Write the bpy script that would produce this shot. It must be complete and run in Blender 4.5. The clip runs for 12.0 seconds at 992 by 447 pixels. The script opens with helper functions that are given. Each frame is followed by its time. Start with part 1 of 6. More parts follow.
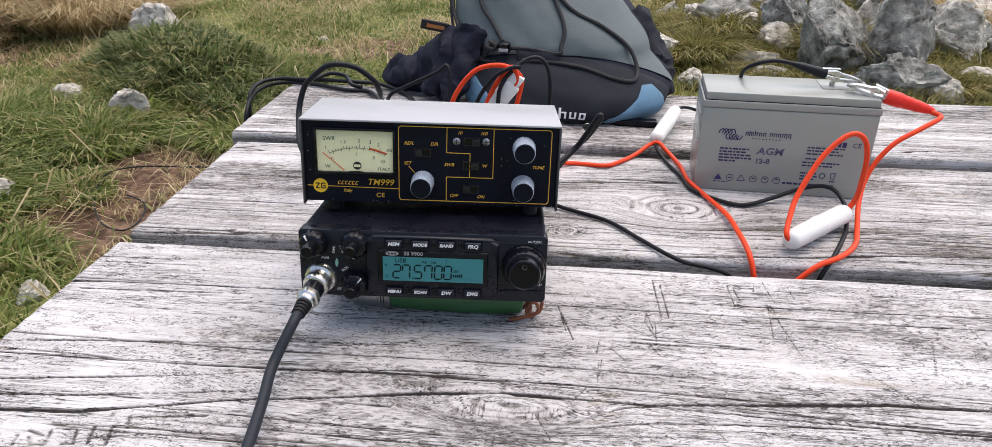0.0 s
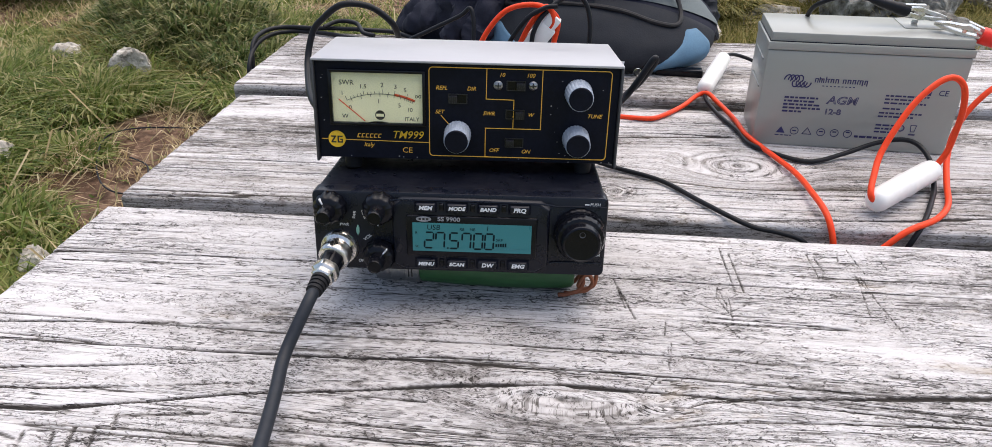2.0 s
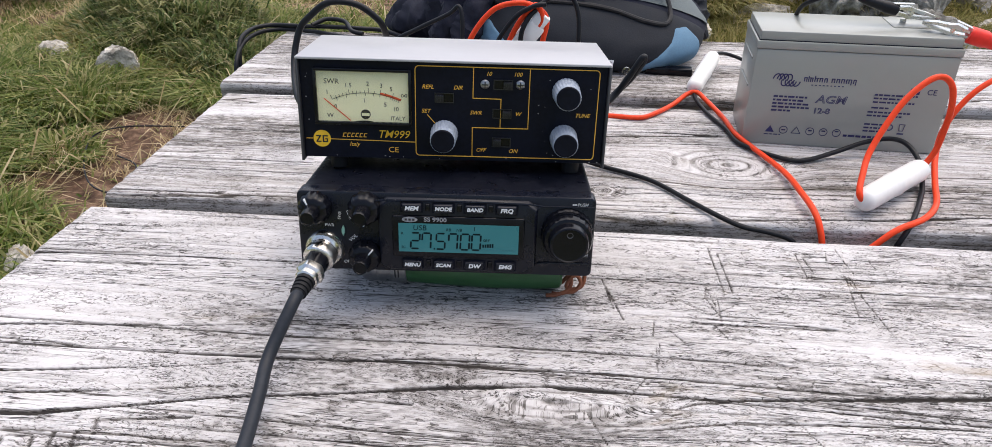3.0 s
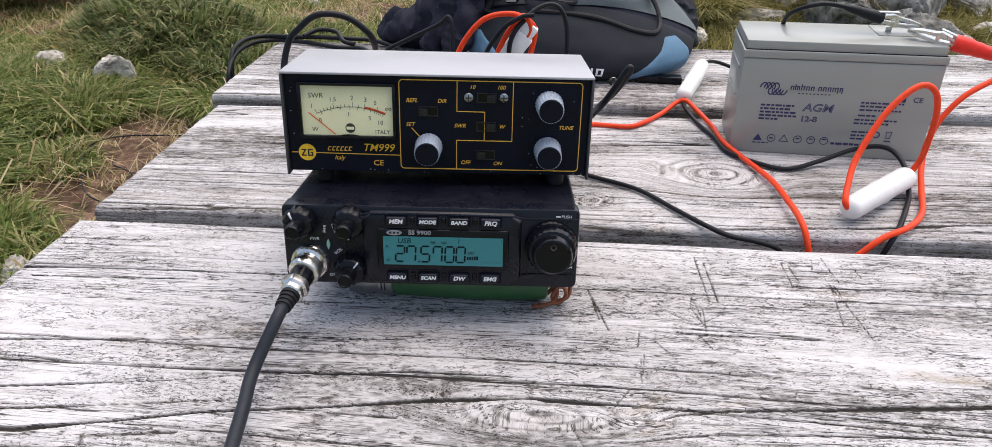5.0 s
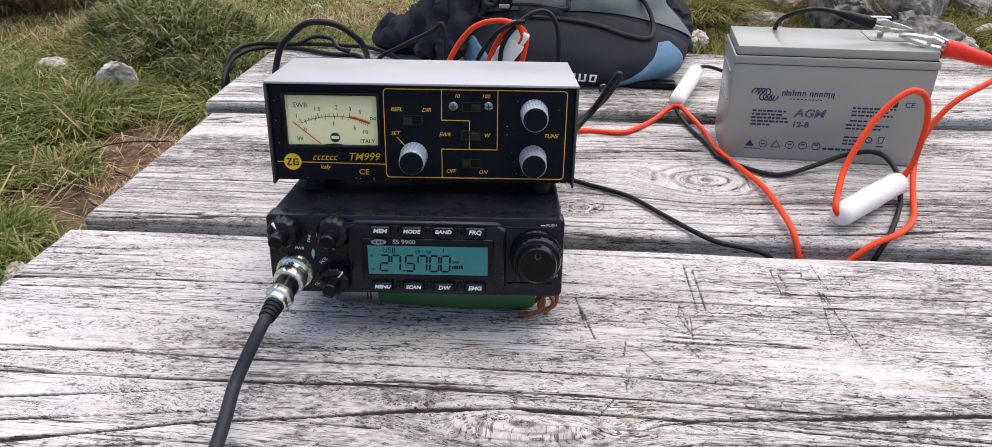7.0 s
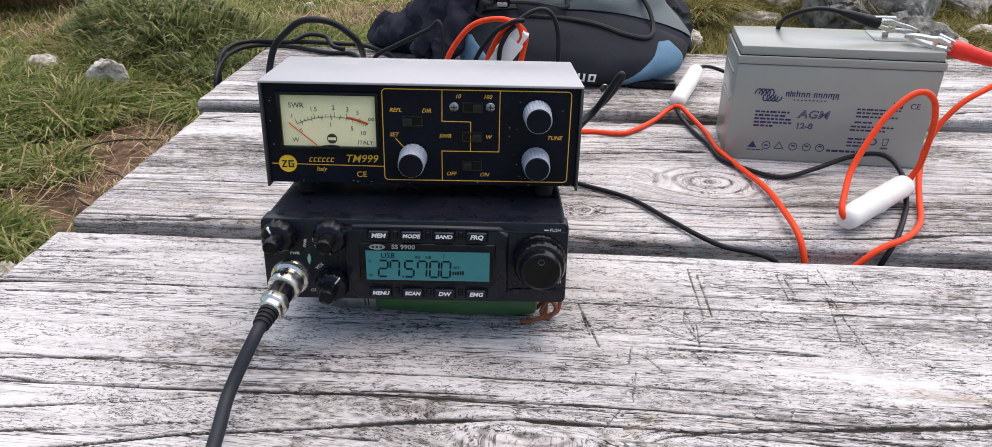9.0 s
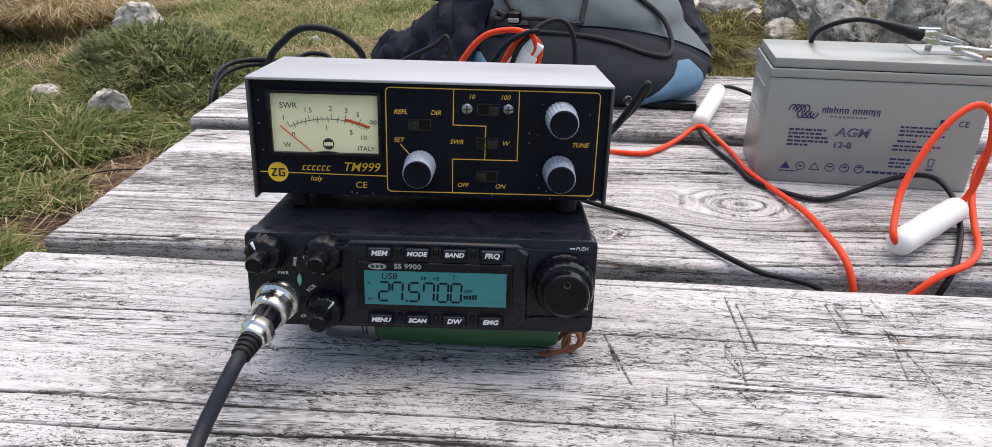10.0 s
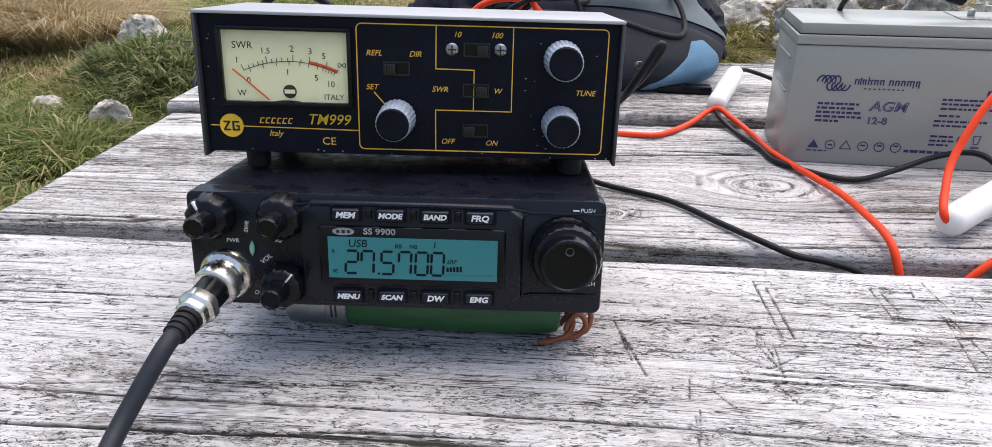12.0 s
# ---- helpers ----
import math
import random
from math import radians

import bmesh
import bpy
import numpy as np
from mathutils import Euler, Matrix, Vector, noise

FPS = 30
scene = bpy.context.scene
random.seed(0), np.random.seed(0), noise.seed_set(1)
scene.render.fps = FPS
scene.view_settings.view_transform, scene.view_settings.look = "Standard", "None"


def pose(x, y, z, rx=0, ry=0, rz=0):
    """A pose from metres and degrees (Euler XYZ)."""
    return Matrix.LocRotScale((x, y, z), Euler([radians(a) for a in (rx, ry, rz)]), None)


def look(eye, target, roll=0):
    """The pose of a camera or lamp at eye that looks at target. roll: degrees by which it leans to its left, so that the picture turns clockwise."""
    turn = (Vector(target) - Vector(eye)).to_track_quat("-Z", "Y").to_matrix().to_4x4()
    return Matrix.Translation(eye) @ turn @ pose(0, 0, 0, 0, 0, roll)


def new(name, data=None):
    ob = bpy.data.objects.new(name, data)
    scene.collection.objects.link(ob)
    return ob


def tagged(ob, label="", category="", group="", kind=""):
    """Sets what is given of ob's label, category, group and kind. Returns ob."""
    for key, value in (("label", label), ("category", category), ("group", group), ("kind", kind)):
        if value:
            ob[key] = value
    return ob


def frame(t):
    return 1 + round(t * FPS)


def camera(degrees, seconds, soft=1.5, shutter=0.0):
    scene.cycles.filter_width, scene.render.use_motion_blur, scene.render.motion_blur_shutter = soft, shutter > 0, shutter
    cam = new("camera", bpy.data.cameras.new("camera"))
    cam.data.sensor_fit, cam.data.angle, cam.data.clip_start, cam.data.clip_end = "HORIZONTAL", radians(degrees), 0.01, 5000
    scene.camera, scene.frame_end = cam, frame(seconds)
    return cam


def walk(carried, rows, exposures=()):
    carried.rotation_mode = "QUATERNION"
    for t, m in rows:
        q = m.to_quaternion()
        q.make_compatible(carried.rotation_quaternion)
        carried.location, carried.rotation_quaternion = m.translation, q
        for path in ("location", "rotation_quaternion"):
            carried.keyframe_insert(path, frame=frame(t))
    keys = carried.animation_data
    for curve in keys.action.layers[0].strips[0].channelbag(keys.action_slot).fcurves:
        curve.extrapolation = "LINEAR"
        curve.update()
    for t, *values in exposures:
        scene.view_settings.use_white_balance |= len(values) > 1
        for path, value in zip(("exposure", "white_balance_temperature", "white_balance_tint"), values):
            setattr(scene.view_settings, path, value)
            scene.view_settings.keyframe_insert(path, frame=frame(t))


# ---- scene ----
cam = camera(68.0, 12.0, soft=0.52)
PATH = [
    (0, (0.123, 0.099, 1.035), (-0.06, 1.876, 0.136), 0.2),
    (0.5, (0.116, 0.124, 1.018), (-0.062, 1.894, 0.104), 0.8),
    (0.8, (0.115, 0.1425, 0.994), (0.031, 1.882, 0.011), 3.1),
    (1, (0.117, 0.154, 0.998), (0.006, 1.893, 0.016), 2.4),
    (1.2, (0.113, 0.1645, 1.0), (-0.037, 1.889, -0.002), 0.4),
    (1.5, (0.104, 0.163, 0.998), (-0.073, 1.888, 0.001), -0.2),
    (2, (0.093, 0.161, 1.001), (-0.102, 1.887, 0.011), -0.3),
    (2.5, (0.091, 0.165, 1.0), (-0.086, 1.895, 0.013), -0.1),
    (3, (0.095, 0.165, 1.0), (-0.077, 1.892, 0.006), 0),
    (5, (0.103, 0.166, 1.004), (-0.068, 1.901, 0.023), -0.4),
    (5.5, (0.105, 0.166, 1.006), (-0.066, 1.908, 0.039), -0.4),
    (6, (0.106, 0.165, 1.005), (-0.061, 1.906, 0.035), -0.4),
    (6.5, (0.109, 0.166, 1.007), (-0.064, 1.909, 0.04), -0.5),
    (7, (0.113, 0.169, 1.006), (-0.069, 1.907, 0.034), -0.8),
    (9, (0.107, 0.18, 1.003), (-0.055, 1.918, 0.028), -0.4),
    (9.5, (0.103, 0.185, 1.002), (-0.064, 1.923, 0.027), -0.6),
    (9.8, (0.105, 0.1995, 0.997), (-0.056, 1.952, 0.047), -0.6),
    (10, (0.096, 0.217, 0.972), (-0.074, 2.001, 0.084), 0),
    (10.2, (0.083, 0.2325, 0.945), (-0.077, 2.011, 0.045), -0.4),
    (10.5, (0.094, 0.248, 0.917), (-0.07, 2.02, 0.004), -0.1),
    (11, (0.1, 0.252, 0.922), (-0.09, 2.054, 0.074), 0.1),
    (11.5, (0.1, 0.251, 0.927), (-0.098, 2.055, 0.085), 0),
    (12, (0.099, 0.255, 0.928), (-0.091, 2.058, 0.085), -0.2),
]
walk(cam, [(t, look(eye, target, roll)) for t, eye, target, roll in PATH], exposures=[(0.0, 0.9, 6700, 10.4), (9.5, 0.86, 6700, 10.4), (10.5, 0.95, 6560, 10.4), (12.0, 1.0, 6500, 10.4)])

# Soft daylight under thin cloud: broad sky and one wide sun from behind the table.
world = bpy.data.worlds.new("sky")
scene.world = world
world.use_nodes = True
wn = world.node_tree
sky = wn.nodes.new("ShaderNodeTexSky")
sky.sky_type = "NISHITA"
sky.sun_disc = False
sky.sun_elevation = radians(76)
sky.sun_rotation = radians(60)
sky.air_density, sky.dust_density, sky.ozone_density = 1.0, 4.0, 1.0
wn.nodes["Background"].inputs["Strength"].default_value = 0.115
wn.links.new(sky.outputs[0], wn.nodes["Background"].inputs["Color"])
sun = new("sun", bpy.data.lights.new("sun", "SUN"))
sun.data.energy, sun.data.angle, sun.data.color = 1.3, radians(100), (1.0, 0.97, 0.93)
sun.matrix_basis = look((0, 0, 0), (-0.15, -0.42, -0.89))


# ---- materials ----
def material(name, base, rough=0.5, metal=0.0, grain=0.0, scale=200.0, bump=0.0, coat=0.0, emit=0.0, stretch=(1, 1, 1), wear=0.0, spec=0.5):
    """A painted, moulded or metal surface with fine grain, larger stains and a little relief."""
    m = bpy.data.materials.new(name)
    m.use_nodes = True
    nt = m.node_tree
    b = nt.nodes["Principled BSDF"]
    b.inputs["Roughness"].default_value, b.inputs["Metallic"].default_value = rough, metal
    b.inputs["Coat Weight"].default_value = coat
    b.inputs["Specular IOR Level"].default_value = spec
    tc = nt.nodes.new("ShaderNodeTexCoord")
    mp = nt.nodes.new("ShaderNodeMapping")
    mp.inputs["Scale"].default_value = stretch
    nt.links.new(tc.outputs["Object"], mp.inputs["Vector"])
    fine, broad = nt.nodes.new("ShaderNodeTexNoise"), nt.nodes.new("ShaderNodeTexNoise")
    fine.inputs["Scale"].default_value, fine.inputs["Detail"].default_value = scale, 4
    broad.inputs["Scale"].default_value, broad.inputs["Detail"].default_value = scale / 9, 3
    for t in (fine, broad):
        nt.links.new(mp.outputs[0], t.inputs["Vector"])
    add = nt.nodes.new("ShaderNodeMath")
    add.operation = "ADD"
    nt.links.new(fine.outputs[0], add.inputs[0])
    nt.links.new(broad.outputs[0], add.inputs[1])
    ramp = nt.nodes.new("ShaderNodeMapRange")
    ramp.inputs["From Min"].default_value, ramp.inputs["From Max"].default_value = 0.6, 1.4
    ramp.inputs["To Min"].default_value, ramp.inputs["To Max"].default_value = 1 - grain, 1 + grain
    nt.links.new(add.outputs[0], ramp.inputs["Value"])
    mul = nt.nodes.new("ShaderNodeVectorMath")
    mul.operation = "SCALE"
    mul.inputs[0].default_value = base
    nt.links.new(ramp.outputs[0], mul.inputs["Scale"])
    nt.links.new(mul.outputs[0], b.inputs["Base Color"])
    rr = nt.nodes.new("ShaderNodeMapRange")
    rr.inputs["From Min"].default_value, rr.inputs["From Max"].default_value = 0.3, 0.7
    rr.inputs["To Min"].default_value, rr.inputs["To Max"].default_value = max(0.02, rough - 0.08 - wear), min(1, rough + 0.08 + wear)
    nt.links.new(broad.outputs[0], rr.inputs["Value"])
    nt.links.new(rr.outputs[0], b.inputs["Roughness"])
    if bump:
        bp = nt.nodes.new("ShaderNodeBump")
        bp.inputs["Strength"].default_value, bp.inputs["Distance"].default_value = bump, 0.3 / scale
        nt.links.new(fine.outputs[0], bp.inputs["Height"])
        nt.links.new(bp.outputs[0], b.inputs["Normal"])
    if emit:
        b.inputs["Emission Color"].default_value = (*base, 1)
        b.inputs["Emission Strength"].default_value = emit
    return m


BLACK_PLASTIC = material("black_plastic", (0.0062, 0.0078, 0.0145), 0.30, spec=0.32, grain=0.2, scale=900, bump=0.08, wear=0.06)
BLACK_METAL = material("black_case_paint", (0.0068, 0.0082, 0.0145), 0.40, spec=0.18, grain=0.25, scale=1500, bump=0.15, wear=0.08)
GLOSS_BLACK = material("gloss_black", (0.0042, 0.0046, 0.0075), 0.22, spec=0.26, grain=0.2, scale=400)
FACE_BLACK = material("black_faceplate", (0.0055, 0.0068, 0.0145), 0.42, spec=0.14, grain=0.35, scale=500, bump=0.05)
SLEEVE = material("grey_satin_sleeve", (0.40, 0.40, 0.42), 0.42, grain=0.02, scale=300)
# darker copy of the sleeve paint: shade of the side faces put into colour
SLEEVE_SHADED = material("shaded_sleeve_side", (0.05, 0.05, 0.055), 0.45, grain=0.2, scale=700, bump=0.1)
YELLOW = material("yellow_print", (0.95, 0.56, 0.03), 0.5, grain=0.15, scale=900)
GOLD = material("gold_print", (0.92, 0.50, 0.06), 0.45, grain=0.15, scale=900)
WHITE_PRINT = material("white_print", (0.75, 0.76, 0.78), 0.5, grain=0.1, scale=900)
GREY_PRINT = material("grey_print", (0.3, 0.3, 0.32), 0.5, grain=0.1, scale=900)
METER_CARD = material("meter_card", (0.97, 0.95, 0.62), 0.6, grain=0.05, scale=90)
INK = material("black_ink", (0.02, 0.02, 0.02), 0.6, grain=0.2, scale=700)
RED_INK = material("red_ink", (0.80, 0.09, 0.02), 0.5, grain=0.15, scale=700)
KNOB_GREY = material("knob_skirt_grey", (0.30, 0.35, 0.43), 0.45, grain=0.3, scale=900, bump=0.1)
STEEL = material("nickel_steel", (0.78, 0.75, 0.70), 0.27, 1.0, grain=0.15, scale=600, wear=0.1)
BRIGHT_STEEL = material("bright_steel", (0.66, 0.66, 0.66), 0.28, 1.0, grain=0.15, scale=900, bump=0.1, wear=0.1)
RUBBER = material("black_rubber", (0.010, 0.010, 0.012), 0.6, spec=0.3, grain=0.25, scale=500, bump=0.1)
CABLE_BLACK = material("black_cable_sheath", (0.008, 0.009, 0.012), 0.45, spec=0.25, grain=0.3, scale=300, bump=0.05)
CABLE_GREY = material("worn_grey_cable_sheath", (0.020, 0.024, 0.032), 0.5, spec=0.25, grain=0.3, scale=300, bump=0.05)
CABLE_RED = material("red_cable_sheath", (0.82, 0.062, 0.015), 0.42, spec=0.25, grain=0.12, scale=300, bump=0.05)
RED_BOOT = material("red_plastic_boot", (0.80, 0.035, 0.022), 0.35, spec=0.3, grain=0.12, scale=300)
NYLON = material("white_nylon", (0.80, 0.80, 0.78), 0.42, grain=0.05, scale=250, bump=0.05)
BATTERY_GREY = material("grey_battery_plastic", (0.305, 0.31, 0.282), 0.3, spec=0.8, grain=0.012, scale=900, wear=-0.065)
NAVY = material("navy_print", (0.022, 0.02, 0.10), 0.5, grain=0.2, scale=900)
OUTLINE_GREY = material("lavender_grey_print", (0.055, 0.05, 0.13), 0.5, grain=0.2, scale=900)
GREEN_WOOD = material("green_varnished_wood", (0.022, 0.085, 0.028), 0.42, grain=0.35, scale=260, bump=0.1, stretch=(0.2, 1, 1))
LEATHER = material("tan_leather", (0.20, 0.062, 0.025), 0.65, grain=0.4, scale=350, bump=0.3)
FABRIC_SLATE = material("slate_green_fabric", (0.110, 0.135, 0.140), 0.75, grain=0.16, scale=700, bump=0.35)
FABRIC_CHARCOAL = material("charcoal_fabric", (0.022, 0.025, 0.031), 0.82, spec=0.2, grain=0.2, scale=700, bump=0.4)
FABRIC_NAVY = material("dark_navy_fabric", (0.019, 0.021, 0.034), 0.85, spec=0.2, grain=0.25, scale=600, bump=0.4)
FABRIC_BLUE = material("steel_blue_fabric", (0.11, 0.22, 0.33), 0.8, grain=0.12, scale=700, bump=0.35)
SCREW_METAL = material("dull_screw_metal", (0.34, 0.34, 0.34), 0.4, 1.0, grain=0.2, scale=900, wear=0.1)
SLIDER_GREY = material("slider_plastic", (0.014, 0.014, 0.018), 0.35, grain=0.2, scale=600)
CORD = material("black_cord", (0.012, 0.012, 0.014), 0.7, grain=0.3, scale=900, bump=0.4)
LED_MAT = material("pale_green_lens", (0.25, 0.5, 0.42), 0.3, grain=0.05, scale=300)
TAN_PRINT = material("orange_tag_print", (0.45, 0.17, 0.05), 0.7, grain=0.3, scale=900)


def lcd_material():
    m = material("lcd_glass", (0.024, 0.132, 0.15), 0.3, grain=0.06, scale=60)
    b = m.node_tree.nodes["Principled BSDF"]
    b.inputs["Emission Color"].default_value = (0.04, 0.30, 0.36, 1)
    b.inputs["Emission Strength"].default_value = 0.08
    return m


LCD = lcd_material()
LCD_INK = material("lcd_segment", (0.003, 0.010, 0.014), 0.5, spec=0.15, grain=0.1, scale=400)


def meter_glass():
    m = bpy.data.materials.new("meter_window")
    m.use_nodes = True
    b = m.node_tree.nodes["Principled BSDF"]
    b.inputs["Base Color"].default_value = (1, 1, 1, 1)
    b.inputs["Roughness"].default_value = 0.05
    b.inputs["IOR"].default_value = 1.3
    b.inputs["Transmission Weight"].default_value = 1.0
    return m


GLASS = meter_glass()


def wood_material(name, fine, flecked, ridged):
    """Bleached, weathered timber: fibres, hair cracks and flecks follow the board's own flow of grain."""
    m = bpy.data.materials.new(name)
    m.use_nodes = True
    nt = m.node_tree
    b = nt.nodes["Principled BSDF"]

    def attribute(name):
        a = nt.nodes.new("ShaderNodeAttribute")
        a.attribute_name = name
        return a.outputs["Fac"]

    def math_node(op, a, c):
        n = nt.nodes.new("ShaderNodeMath")
        n.operation = op
        for s, v in zip(n.inputs, (a, c)):
            if isinstance(v, (int, float)):
                s.default_value = v
            else:
                nt.links.new(v, s)
        return n.outputs[0]

    tc = nt.nodes.new("ShaderNodeTexCoord")
    sep = nt.nodes.new("ShaderNodeSeparateXYZ")
    nt.links.new(tc.outputs["Object"], sep.inputs[0])
    flow = attribute("flow")

    def tex(fx, fg, detail, rough=0.55, distort=0.0, shift=0.0):
        c = nt.nodes.new("ShaderNodeCombineXYZ")
        nt.links.new(math_node("MULTIPLY", sep.outputs[0], fx), c.inputs[0])
        nt.links.new(math_node("ADD", math_node("MULTIPLY", flow, fg), shift), c.inputs[1])
        nt.links.new(math_node("MULTIPLY", sep.outputs[2], fg), c.inputs[2])
        t = nt.nodes.new("ShaderNodeTexNoise")
        t.inputs["Scale"].default_value, t.inputs["Detail"].default_value, t.inputs["Roughness"].default_value = 1.0, detail, rough
        t.inputs["Distortion"].default_value = distort
        nt.links.new(c.outputs[0], t.inputs["Vector"])
        return t.outputs[0]

    def ranged(v, a, c):
        n = nt.nodes.new("ShaderNodeMapRange")
        n.interpolation_type = "SMOOTHSTEP"
        n.inputs["From Min"].default_value, n.inputs["From Max"].default_value = a, c
        nt.links.new(v, n.inputs["Value"])
        return n.outputs[0]

    patch = ranged(tex(8, 30, 6, 0.62, 0.5, 3.0), 0.42, 0.66)
    band = ranged(tex(7, 110, 5, 0.65, 0.4, 7.0), 0.42, 0.70)
    fibre = ranged(tex(150, 1150, 4, 0.7, 0.9, 1.0), 0.46, 0.66)
    fleck = ranged(tex(400, 820, 4, 0.7, 1.4, 5.0), 0.53, 0.62)
    hair_n = tex(14, 560, 2, 0.5, 0.5, 9.0)
    hair = math_node("MULTIPLY", ranged(math_node("ABSOLUTE", math_node("SUBTRACT", hair_n, 0.5), 0), 0.030, 0.006), ranged(tex(6, 50, 3, 0.5, 0, 2.0), 0.42, 0.60))
    dash = math_node("MULTIPLY", ranged(tex(210, 620, 3, 0.6, 1.6, 15.0), 0.555, 0.61), ranged(tex(16, 48, 4, 0.6, 0.5, 21.0), 0.40, 0.56))
    # short curled surface tears, and wavy ridges of hard and soft wood
    curl = ranged(math_node("ABSOLUTE", math_node("SUBTRACT", tex(56, 210, 2, 0.5, 1.3, 31.0), 0.5), 0), 0.032, 0.008)
    curl = math_node("MULTIPLY", curl, ranged(tex(34, 85, 3, 0.6, 0.6, 37.0), 0.51, 0.58))
    ridge = ranged(tex(5, 250, 2, 0.5, 0.7, 43.0), 0.44, 0.62)
    value = math_node("MULTIPLY", fibre, math_node("ADD", fine, math_node("MULTIPLY", band, 2.2 * fine)))
    value = math_node("ADD", value, math_node("MULTIPLY", band, 0.07))
    value = math_node("ADD", value, math_node("MULTIPLY", patch, 0.11))
    value = math_node("ADD", value, math_node("MULTIPLY", hair, 0.7))
    value = math_node("ADD", value, math_node("MULTIPLY", dash, flecked))
    value = math_node("ADD", value, math_node("MULTIPLY", curl, 0.75 * flecked))
    value = math_node("ADD", value, math_node("MULTIPLY", ridge, ridged))
    value = math_node("ADD", value, math_node("MULTIPLY", fleck, math_node("ADD", 0.05, math_node("MULTIPLY", patch, 0.55))))
    value = math_node("ADD", value, attribute("grain"))
    ramp = nt.nodes.new("ShaderNodeValToRGB")
    e = ramp.color_ramp.elements
    e[0].position, e[0].color = 0.0, (0.67, 0.652, 0.655, 1)
    e[1].position, e[1].color = 1.0, (0.022, 0.019, 0.018, 1)
    for pos, col in ((0.2, (0.52, 0.50, 0.497)), (0.45, (0.27, 0.254, 0.246)), (0.7, (0.10, 0.092, 0.087))):
        k = ramp.color_ramp.elements.new(pos)
        k.color = (*col, 1)
    nt.links.new(value, ramp.inputs["Fac"])
    stain = nt.nodes.new("ShaderNodeMix")
    stain.data_type = "RGBA"
    stain.inputs[7].default_value = (0.42, 0.33, 0.22, 1)
    nt.links.new(math_node("ADD", math_node("MULTIPLY", ranged(tex(14, 45, 4, 0.6, 0.3, 12.0), 0.62, 0.75), 0.4), math_node("MULTIPLY", ridge, 0.5 * ridged)), stain.inputs[0])
    nt.links.new(ramp.outputs["Color"], stain.inputs[6])
    nt.links.new(stain.outputs[2], b.inputs["Base Color"])
    b.inputs["Roughness"].default_value = 0.72
    b.inputs["Specular IOR Level"].default_value = 0.3
    bp = nt.nodes.new("ShaderNodeBump")
    bp.inputs["Strength"].default_value, bp.inputs["Distance"].default_value = 0.7, 0.0008
    bp.invert = True
    nt.links.new(value, bp.inputs["Height"])
    nt.links.new(bp.outputs[0], b.inputs["Normal"])
    return m


TIMBER = wood_material("weathered_timber", 0.11, 0.34, 0.20)
TIMBER_WORN = wood_material("worn_smooth_timber", 0.075, 0.5, 0.06)


def ramp_material(name, cols, scale, rough=0.9, bump=0.4, dist=0.01, island=False, attr="", acols=None, detail=8):
    """Earth, stone and leaves: a colour range driven by noise, or by island for single blades."""
    m = bpy.data.materials.new(name)
    m.use_nodes = True
    nt = m.node_tree
    b = nt.nodes["Principled BSDF"]
    b.inputs["Roughness"].default_value = rough
    b.inputs["Specular IOR Level"].default_value = 0.25
    tc = nt.nodes.new("ShaderNodeTexCoord")
    n = nt.nodes.new("ShaderNodeTexNoise")
    n.inputs["Scale"].default_value, n.inputs["Detail"].default_value, n.inputs["Roughness"].default_value = scale, detail, 0.62
    nt.links.new(tc.outputs["Object"], n.inputs["Vector"])

    def ramped(source, palette):
        r = nt.nodes.new("ShaderNodeValToRGB")
        lo, hi = (0.0, 1.0) if island else (0.33, 0.67)
        r.color_ramp.elements[0].position, r.color_ramp.elements[0].color = lo, (*palette[0], 1)
        r.color_ramp.elements[1].position, r.color_ramp.elements[1].color = hi, (*palette[-1], 1)
        for i, c in enumerate(palette[1:-1], 1):
            k = r.color_ramp.elements.new(lo + (hi - lo) * i / (len(palette) - 1))
            k.color = (*c, 1)
        nt.links.new(source, r.inputs["Fac"])
        return r.outputs["Color"]

    if island:
        g = nt.nodes.new("ShaderNodeNewGeometry")
        col = ramped(g.outputs["Random Per Island"], cols)
    else:
        col = ramped(n.outputs[0], cols)
    if attr:
        a = nt.nodes.new("ShaderNodeAttribute")
        a.attribute_name = attr
        mix = nt.nodes.new("ShaderNodeMix")
        mix.data_type = "RGBA"
        nt.links.new(a.outputs["Fac"], mix.inputs[0])
        nt.links.new(col, mix.inputs[6])
        nt.links.new(ramped(n.outputs[0], acols), mix.inputs[7])
        col = mix.outputs[2]
    nt.links.new(col, b.inputs["Base Color"])
    if island:
        leaf, mixed = nt.nodes.new("ShaderNodeBsdfTranslucent"), nt.nodes.new("ShaderNodeMixShader")
        mixed.inputs[0].default_value = 0.45
        nt.links.new(col, leaf.inputs["Color"])
        nt.links.new(b.outputs[0], mixed.inputs[1])
        nt.links.new(leaf.outputs[0], mixed.inputs[2])
        nt.links.new(mixed.outputs[0], nt.nodes["Material Output"].inputs["Surface"])
    if bump:
        bp = nt.nodes.new("ShaderNodeBump")
        bp.inputs["Strength"].default_value, bp.inputs["Distance"].default_value = bump, dist
        nt.links.new(n.outputs[0], bp.inputs["Height"])
        nt.links.new(bp.outputs[0], b.inputs["Normal"])
    return m


